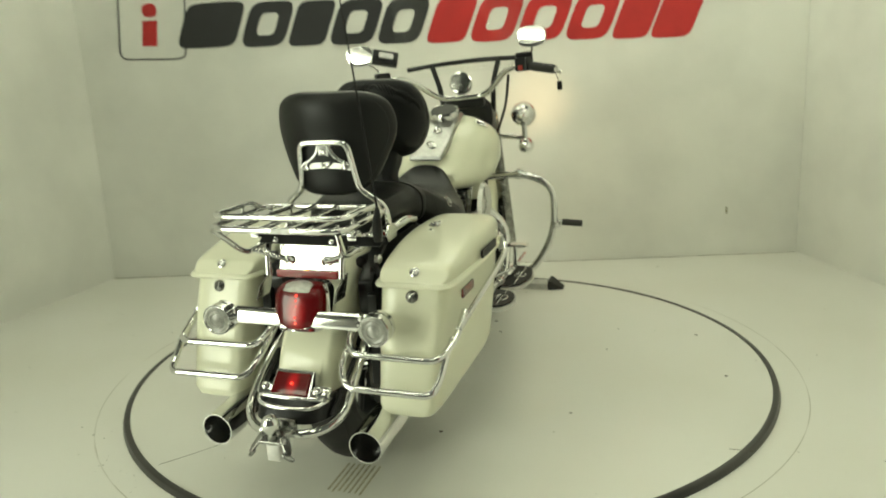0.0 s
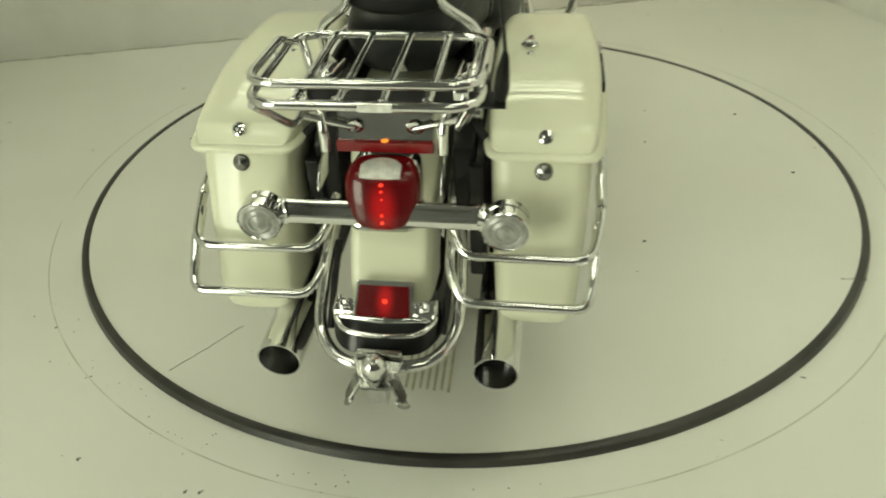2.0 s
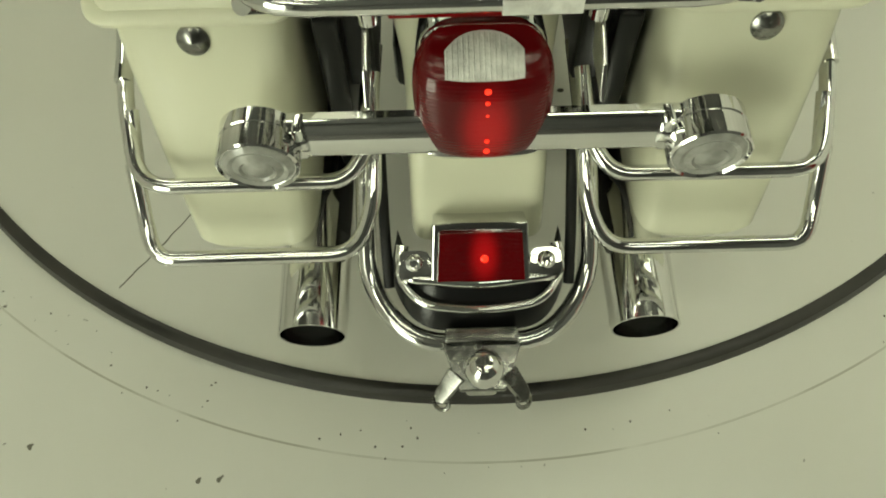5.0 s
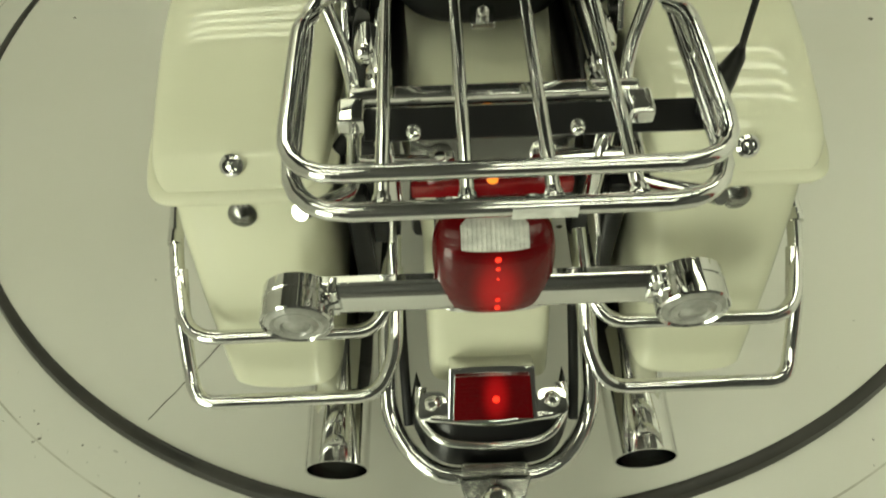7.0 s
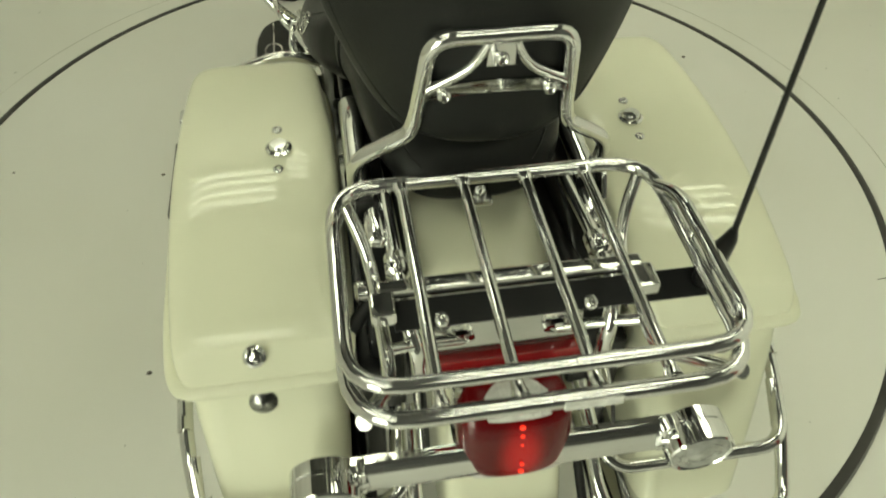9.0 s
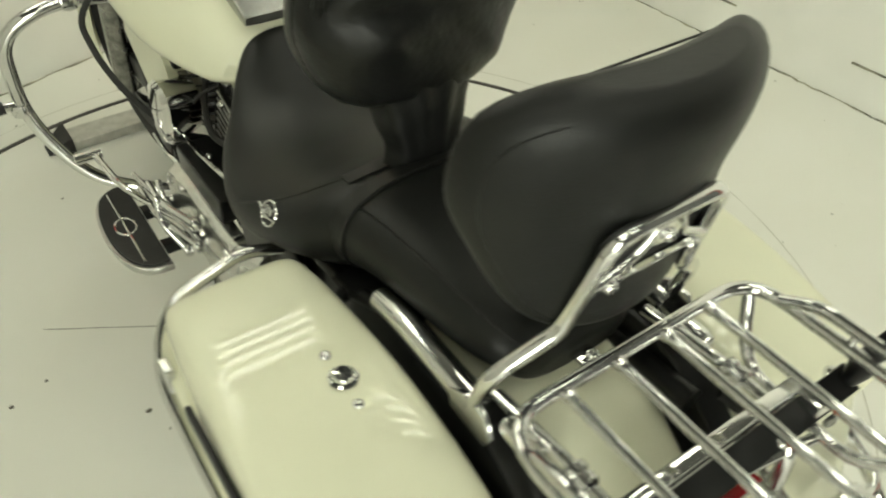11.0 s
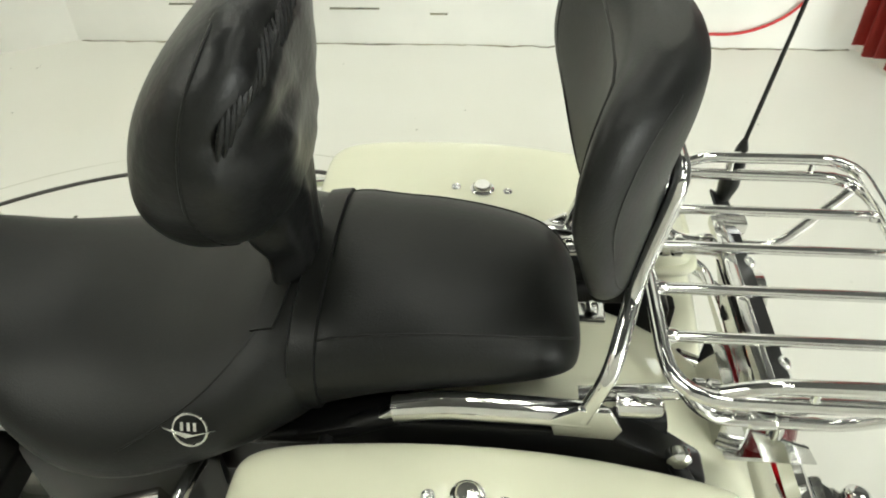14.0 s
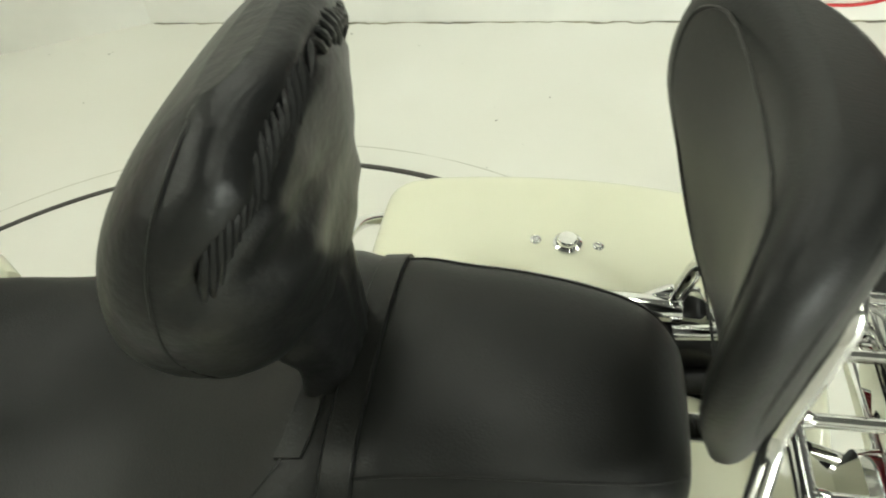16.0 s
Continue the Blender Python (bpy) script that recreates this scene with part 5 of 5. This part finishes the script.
for s in (-1, 1):
    spot = part("spot_lamp", lathe([(0.008, -0.075), (0.035, -0.06), (0.052, -0.03), (0.058, 0.0), (0.058, 0.012), (0.054, 0.018)], V(s * 0.25, 1.37, 0.962), Y, 30), CHROME, light_bar, "bullet-shaped chrome spot lamp")
    part("lens", lathe([(0.054, 0), (0.04, 0.01), (0, 0.014)], V(s * 0.25, 1.387, 0.962), Y, 24), SPOT_GLOW if s > 0 else CLEAR_LENS, spot)
    part("stem", sweep([V(s * 0.25, 1.36, 0.91), V(s * 0.25, 1.36, 0.85)], 0.012), CHROME, spot)
    ts = part("front_signal", lathe([(0.006, -0.05), (0.026, -0.04), (0.036, -0.01), (0.038, 0.015)], V(s * 0.252, 1.345, 0.82), Y, 24), CHROME, light_bar, "small chrome turn signal")
    part("lens", lathe([(0.036, 0), (0.025, 0.008), (0, 0.011)], V(s * 0.252, 1.359, 0.82), Y, 20), CLEAR_LENS, ts)

beam = bpy.data.lights.new("spot_beam", "SPOT")
beam.energy = 18
beam.color = (1.0, 0.66, 0.32)
beam.spot_size = radians(26)
beam.spot_blend = 1.0
beam.shadow_soft_size = 0.03
beam_ob = new("spot_beam", beam)
beam_ob.parent = light_bar
beam_ob.matrix_basis = pose(0.25, 1.42, 0.962, 90, 0, 0)

bars = part("handlebar", tube([(-0.43, 0.90, 1.155), (-0.30, 1.0, 1.185), (-0.22, 1.10, 1.18), (-0.10, 1.25, 1.07), (0.10, 1.25, 1.07), (0.22, 1.10, 1.18), (0.30, 1.0, 1.185), (0.43, 0.90, 1.155)], 0.0125, 0.06), CHROME, bike, "chrome handlebar")
for s in (-1, 1):
    d = V(s * 0.13, -0.10, -0.03).normalized()
    p0 = V(s * 0.30, 1.0, 1.185)
    part("grip", sweep([p0 + d * 0.035, p0 + d * 0.05, p0 + d * 0.15, p0 + d * 0.165], [0.016, 0.018, 0.018, 0.015], n=16), RUBBER, bars, "black rubber grip")
    sw = part("switch_housing", moved(box((-0.03, -0.028, -0.024), (0.03, 0.028, 0.03), 0.008), Matrix.Translation(p0) @ pose(0, 0, 0, 0, 0, s * -30)), BLACK, bars, "black switch housing")
    part("red_switch", moved(box((-0.010, -0.034, -0.02), (0.010, -0.026, 0.0), 0.002), Matrix.Translation(p0) @ pose(0, 0, 0, 0, 0, s * -30)), RED_PAINT, sw, "red switch button")
    part("lever", sweep([p0 + V(0, 0.03, 0), p0 + d * 0.09 + V(0, 0.055, -0.005), p0 + d * 0.19 + V(0, 0.05, -0.01)], [0.008, 0.006, 0.007], n=10), CHROME, bars, "chrome hand lever")
    mir = part("mirror", plate(oval((s * 0.37 - 0.035, 1.06, 1.297), X, Z, 0.060, 0.042, 3), (0, 1, 0.1), 0.022, 0.006), CHROME, bars, "chrome mirror shell")
    face = V(0.0 if s > 0 else 0.39, -1, 0.49).normalized()
    across = Z.cross(face).normalized()
    part("mirror_glass", plate(oval(V(s * 0.37 - 0.035, 1.054, 1.297) + face * 0.012, across, face.cross(across), 0.055, 0.039, 3), face, 0.002), MIRROR, mir, "mirror glass")
    part("mirror_stem", tube([(s * 0.31, 1.02, 1.205), (s * 0.335, 1.05, 1.235), (s * 0.36 - 0.03, 1.075, 1.265)], 0.005, 0.02), CHROME, mir)
part("brake_reservoir", box((0.265, 1.0, 1.205), (0.335, 1.05, 1.237), 0.008), BLACK, bars, "black brake fluid reservoir")
radio = part("siren_control", moved(box((-0.055, -0.022, -0.03), (0.055, 0.022, 0.03), 0.008), pose(-0.285, 1.02, 1.275, -20, 15, 15)), BLACK, bars, "black control box on the handlebar")
part("button_pad", moved(box((-0.03, -0.025, -0.014), (0.03, -0.02, 0.014), 0.003), pose(-0.28, 1.016, 1.277, -20, 15, 15)), BRUSHED, radio)
part("control_tray", box((-0.42, 0.90, 1.125), (-0.28, 0.98, 1.137), 0.004), BLACK, bars, "flat black tray")
part("gauge", lathe([(0.03, -0.03), (0.046, 0.0), (0.048, 0.03), (0.043, 0.036), (0.041, 0.03)], V(0, 1.225, 1.125), (0, -0.9, 0.42), 32), BLACK, bars, "round black gauge")
part("gauge_rim", lathe([(0.047, 0.0), (0.049, 0.005), (0.043, 0.008), (0.043, 0.0)], V(0, 1.197, 1.138), (0, -0.9, 0.42), 32), CHROME, bars)
part("fork_cover", box((-0.09, 1.24, 1.02), (0.09, 1.32, 1.075), 0.015), BLACK, bars)
tag = part("key_tag", box((0.43, 0.885, 1.075), (0.45, 0.893, 1.11), 0.004), BLACK, bars, "black key tag")
part("tag_string", sweep([V(0.425, 0.90, 1.15), V(0.438, 0.89, 1.108)], 0.0015, n=5), BLACK, tag)
both("cable", lambda: tube([(0.24, 1.12, 1.165), (0.200, 1.24, 1.04), (0.150, 1.30, 0.93), (0.110, 1.26, 0.80)], 0.006, 0.12, n=10), RUBBER, label="black cable bundle")


# windshield: a curved clear sheet with a dark lower trim
def shield_point(u, v):
    a = u * 1.05
    w = 0.30 * (1 - 0.25 * max(0, v - 0.5))
    return V(w * math.sin(a) / math.sin(1.05), 1.30 + 0.13 * math.cos(a) - 0.16 * v, 1.16 + 0.50 * v + 0.02 * math.cos(a * 1.3))


bm = bmesh.new()
grid = [[bm.verts.new(shield_point(-1 + i / 10, j / 10)) for i in range(21)] for j in range(11)]
for j in range(10):
    for i in range(20):
        bm.faces.new((grid[j][i], grid[j][i + 1], grid[j + 1][i + 1], grid[j + 1][i]))
shield = part("windshield", bm, GLASS, bike, "clear plastic windshield")
shield.visible_shadow = False
part("trim", sweep([shield_point(-0.85 + 1.7 * k / 16, 0.1) - Y * 0.012 for k in range(17)], 0.011, n=8), BLACK, shield, "black and chrome windshield trim")
for s in (-1, 1):
    part("bracket", tube([shield_point(s * 0.45, 0.1) - Y * 0.012, V(s * 0.125, 1.36, 1.12), V(s * 0.115, 1.36, 0.99)], 0.012, 0.03), BLACK, shield)

# the front end is turned a little to the left
STEER = Matrix.Translation((0, 1.33, 0.95)) @ Matrix.Rotation(radians(8.7), 4, V(0, -0.44, 0.9)) @ Matrix.Translation((0, -1.33, -0.95))
for ob in list(bike.children):
    if ob.name.split(".")[0] in ("fork_leg", "headlamp_nacelle", "headlamp", "front_fender", "light_bar", "handlebar", "windshield") or ob == front_wheel:
        ob.matrix_basis = STEER

# ---- on the floor ----
chock = thing("wheel_chock", "grey steel cross bar with black rubber ends before the front wheel", "wheel chock")
part("bar", box((-0.27, 1.86, 0.0), (0.26, 1.96, 0.035), 0.006), BRUSHED, chock)
for s, x0 in ((-1, -0.27), (1, 0.26)):
    part("end_wedge", plate([(x0, 1.855, 0.002), (x0, 1.965, 0.002), (x0, 1.965, 0.05), (x0, 1.855, 0.05)], (s, 0, 0), 0.015), RUBBER, chock)
    part("ramp", loft([[V(x0 + s * 0.015, 1.855, 0.001), V(x0 + s * 0.015, 1.965, 0.001), V(x0 + s * 0.015, 1.965, 0.05), V(x0 + s * 0.015, 1.855, 0.05)],
                       [V(x0 + s * 0.08, 1.88, 0.001), V(x0 + s * 0.08, 1.94, 0.001), V(x0 + s * 0.08, 1.94, 0.006), V(x0 + s * 0.08, 1.88, 0.006)]]), RUBBER, chock, "black rubber end")
hose = part("air_hose", tube([(2.16, -0.74, 0.05), (2.155, -1.0, 0.045), (2.15, -1.16, 0.12), (2.145, -1.28, 0.30), (2.145, -1.34, 0.70), (2.145, -1.38, 1.6)], 0.006, 0.12), SIGN_RED)
tagged(hose, "thin orange red air hose along the wall", "hose")


# red curtain by the short wall
def curtain():
    a, c = V(2.12, -1.43, 0), V(1.90, -1.52, 0)
    d = (c - a).normalized()
    nrm = V(-d.y, d.x, 0)
    bm = bmesh.new()
    cols = []
    for i in range(41):
        t = i / 40
        p = a + (c - a) * t - nrm * (0.03 + 0.018 * math.sin(t * 26)) * -1
        p = a + (c - a) * t + V(-0.05, 0.03, 0) + V(-d.y, d.x, 0) * -0.018 * math.sin(t * 26)
        cols.append([bm.verts.new((p.x, p.y, 0.05 + 0.012 * math.sin(t * 13) + h)) for h in (0, 0.02, 1.0, 2.4)])
    for u, v in zip(cols, cols[1:]):
        for j in range(3):
            bm.faces.new((u[j], v[j], v[j + 1], u[j + 1]))
    bmesh.ops.solidify(bm, geom=bm.faces[:], thickness=0.006)
    return bm


tagged(part("curtain", curtain(), RED_PAINT), "hanging red curtain before a white wall", "curtain")


# cracks and marks in the floor paint
def crack(points, w, label, z=0.0, material=None):
    bm = bmesh.new()
    pts = [V(x, y, z) for x, y in points]
    rows = []
    for i, p in enumerate(pts):
        d = (pts[min(i + 1, len(pts) - 1)] - pts[max(i - 1, 0)]).normalized()
        n = V(-d.y, d.x, 0) * w * (0.6 + 0.8 * random.random())
        rows.append((bm.verts.new(p - n + Z * 0.0006), bm.verts.new(p + n + Z * 0.0006), bm.verts.new(p + n - Z * 0.002), bm.verts.new(p - n - Z * 0.002)))
    for a, c in zip(rows, rows[1:]):
        for k in range(4):
            bm.faces.new((a[k], a[(k + 1) % 4], c[(k + 1) % 4], c[k]))
    tagged(part("floor_crack", bm, material or CRACK), label, "crack", kind="structure")


def wavy(a, c, n=14, amp=0.004):
    return [(a[0] + (c[0] - a[0]) * i / n + amp * (random.random() - 0.5) * 2, a[1] + (c[1] - a[1]) * i / n + amp * (random.random() - 0.5) * 2) for i in range(n + 1)]


CRACK = mat("dark_dirt", (0.10, 0.09, 0.07), 0.8, vary=0.5, scale=60)
WALL_DIRT = mat("grey_green_dirt", (0.34, 0.33, 0.24), 0.8, vary=0.75, scale=14)
TAPE = mat("yellowed_tape", (0.50, 0.47, 0.33), 0.5, vary=0.35, scale=40)
for a, c in (((2.198, 1.72), (2.152, -1.44)), ((-2.83, 1.745), (1.645, 2.945))):
    crack([(x, y) for x, y in wavy(a, c, 90, 0.009)], 0.006, "dirty chipped line along the foot of the wall", -0.016, WALL_DIRT)
crack(wavy((-0.664, -0.270), (-0.53, -0.090), 10, 0.002), 0.0010, "thin dark crack in the turntable paint")
crack(wavy((-0.57, 1.122), (-0.25, 0.918), 14, 0.0015), 0.0009, "thin dark crack in the turntable paint")
crack(wavy((1.10, 0.20), (1.17, 0.205), 5), 0.0011, "short dark scratch in the floor paint")
for k in range(16):
    a = random.random() * 2 * math.pi
    r = 0.35 + 0.95 * random.random()
    cx, cy = CX + r * math.cos(a) * 0.95, CY + r * math.sin(a) * 0.95
    s = 0.004 + 0.004 * random.random()
    m = plate(oval((cx, cy, 0.0), X, Y, s, s * (0.5 + random.random() * 0.5), 2, 10), Z, 0.0008)
    tagged(part("floor_speck", m, CRACK), "small dark speck on the white turntable", "speck", "floor specks")
for k in range(7):
    x0 = -0.052 + 0.0175 * k
    bm = box((x0 - 0.0035, -0.285 - 0.015 * random.random(), 0.0003), (x0 + 0.0035, -0.13, 0.0009))
    tagged(part("tread_mark", bm, TAPE), "yellowish tyre stripe on the turntable", "tyre mark", "tyre marks")


# scuffs on the walls
for y0, y1, z0 in ((1.30, 1.17, 0.150), (0.64, 0.44, 0.137), (0.235, 0.165, 0.117)):
    scuff = box((2.172 + 0.0134 * y0, y1, z0 - 0.002), (2.1805 + 0.0134 * y0, y0, z0 + 0.003))
    tagged(part("wall_scuff", scuff, WALL_DIRT), "thin dark scuff on the white wall", "scuff", kind="structure")
spot_p = on_wall((1.23 + 2.1) / math.cos(radians(15)), 0.27)
tagged(part("wall_scuff", plate(oval(spot_p, WALL_U, Z, 0.007, 0.022), WALL_N, 0.002), WALL_DIRT), "small grey stain on the white wall", "scuff", kind="structure")


# grit left outside the turntable's edge
def grit():
    bm = bmesh.new()
    for k in range(55):
        a = radians(250 + 14 * random.gauss(0, 1.6))
        r = RAD + 0.09 + 0.03 * random.gauss(0, 1)
        if r < RAD + 0.03:
            continue
        c = V(CX + r * math.cos(a), CY + r * math.sin(a), -0.0158)
        s = 0.0009 + 0.0016 * random.random() ** 2
        turn = random.random() * 3
        ring = [c + V(s * math.cos(turn + q * 1.257) * (0.6 + 0.8 * random.random()), s * math.sin(turn + q * 1.257) * (0.6 + 0.8 * random.random()), 0) for q in range(5)]
        low = [bm.verts.new(p) for p in ring]
        top = bm.verts.new(c + Z * s * 0.5)
        for q in range(5):
            bm.faces.new((low[q], low[(q + 1) % 5], top))
    return bm


tagged(part("floor_grit", grit(), CRACK), "dark grit scattered on the white floor", "grit", kind="stuff")
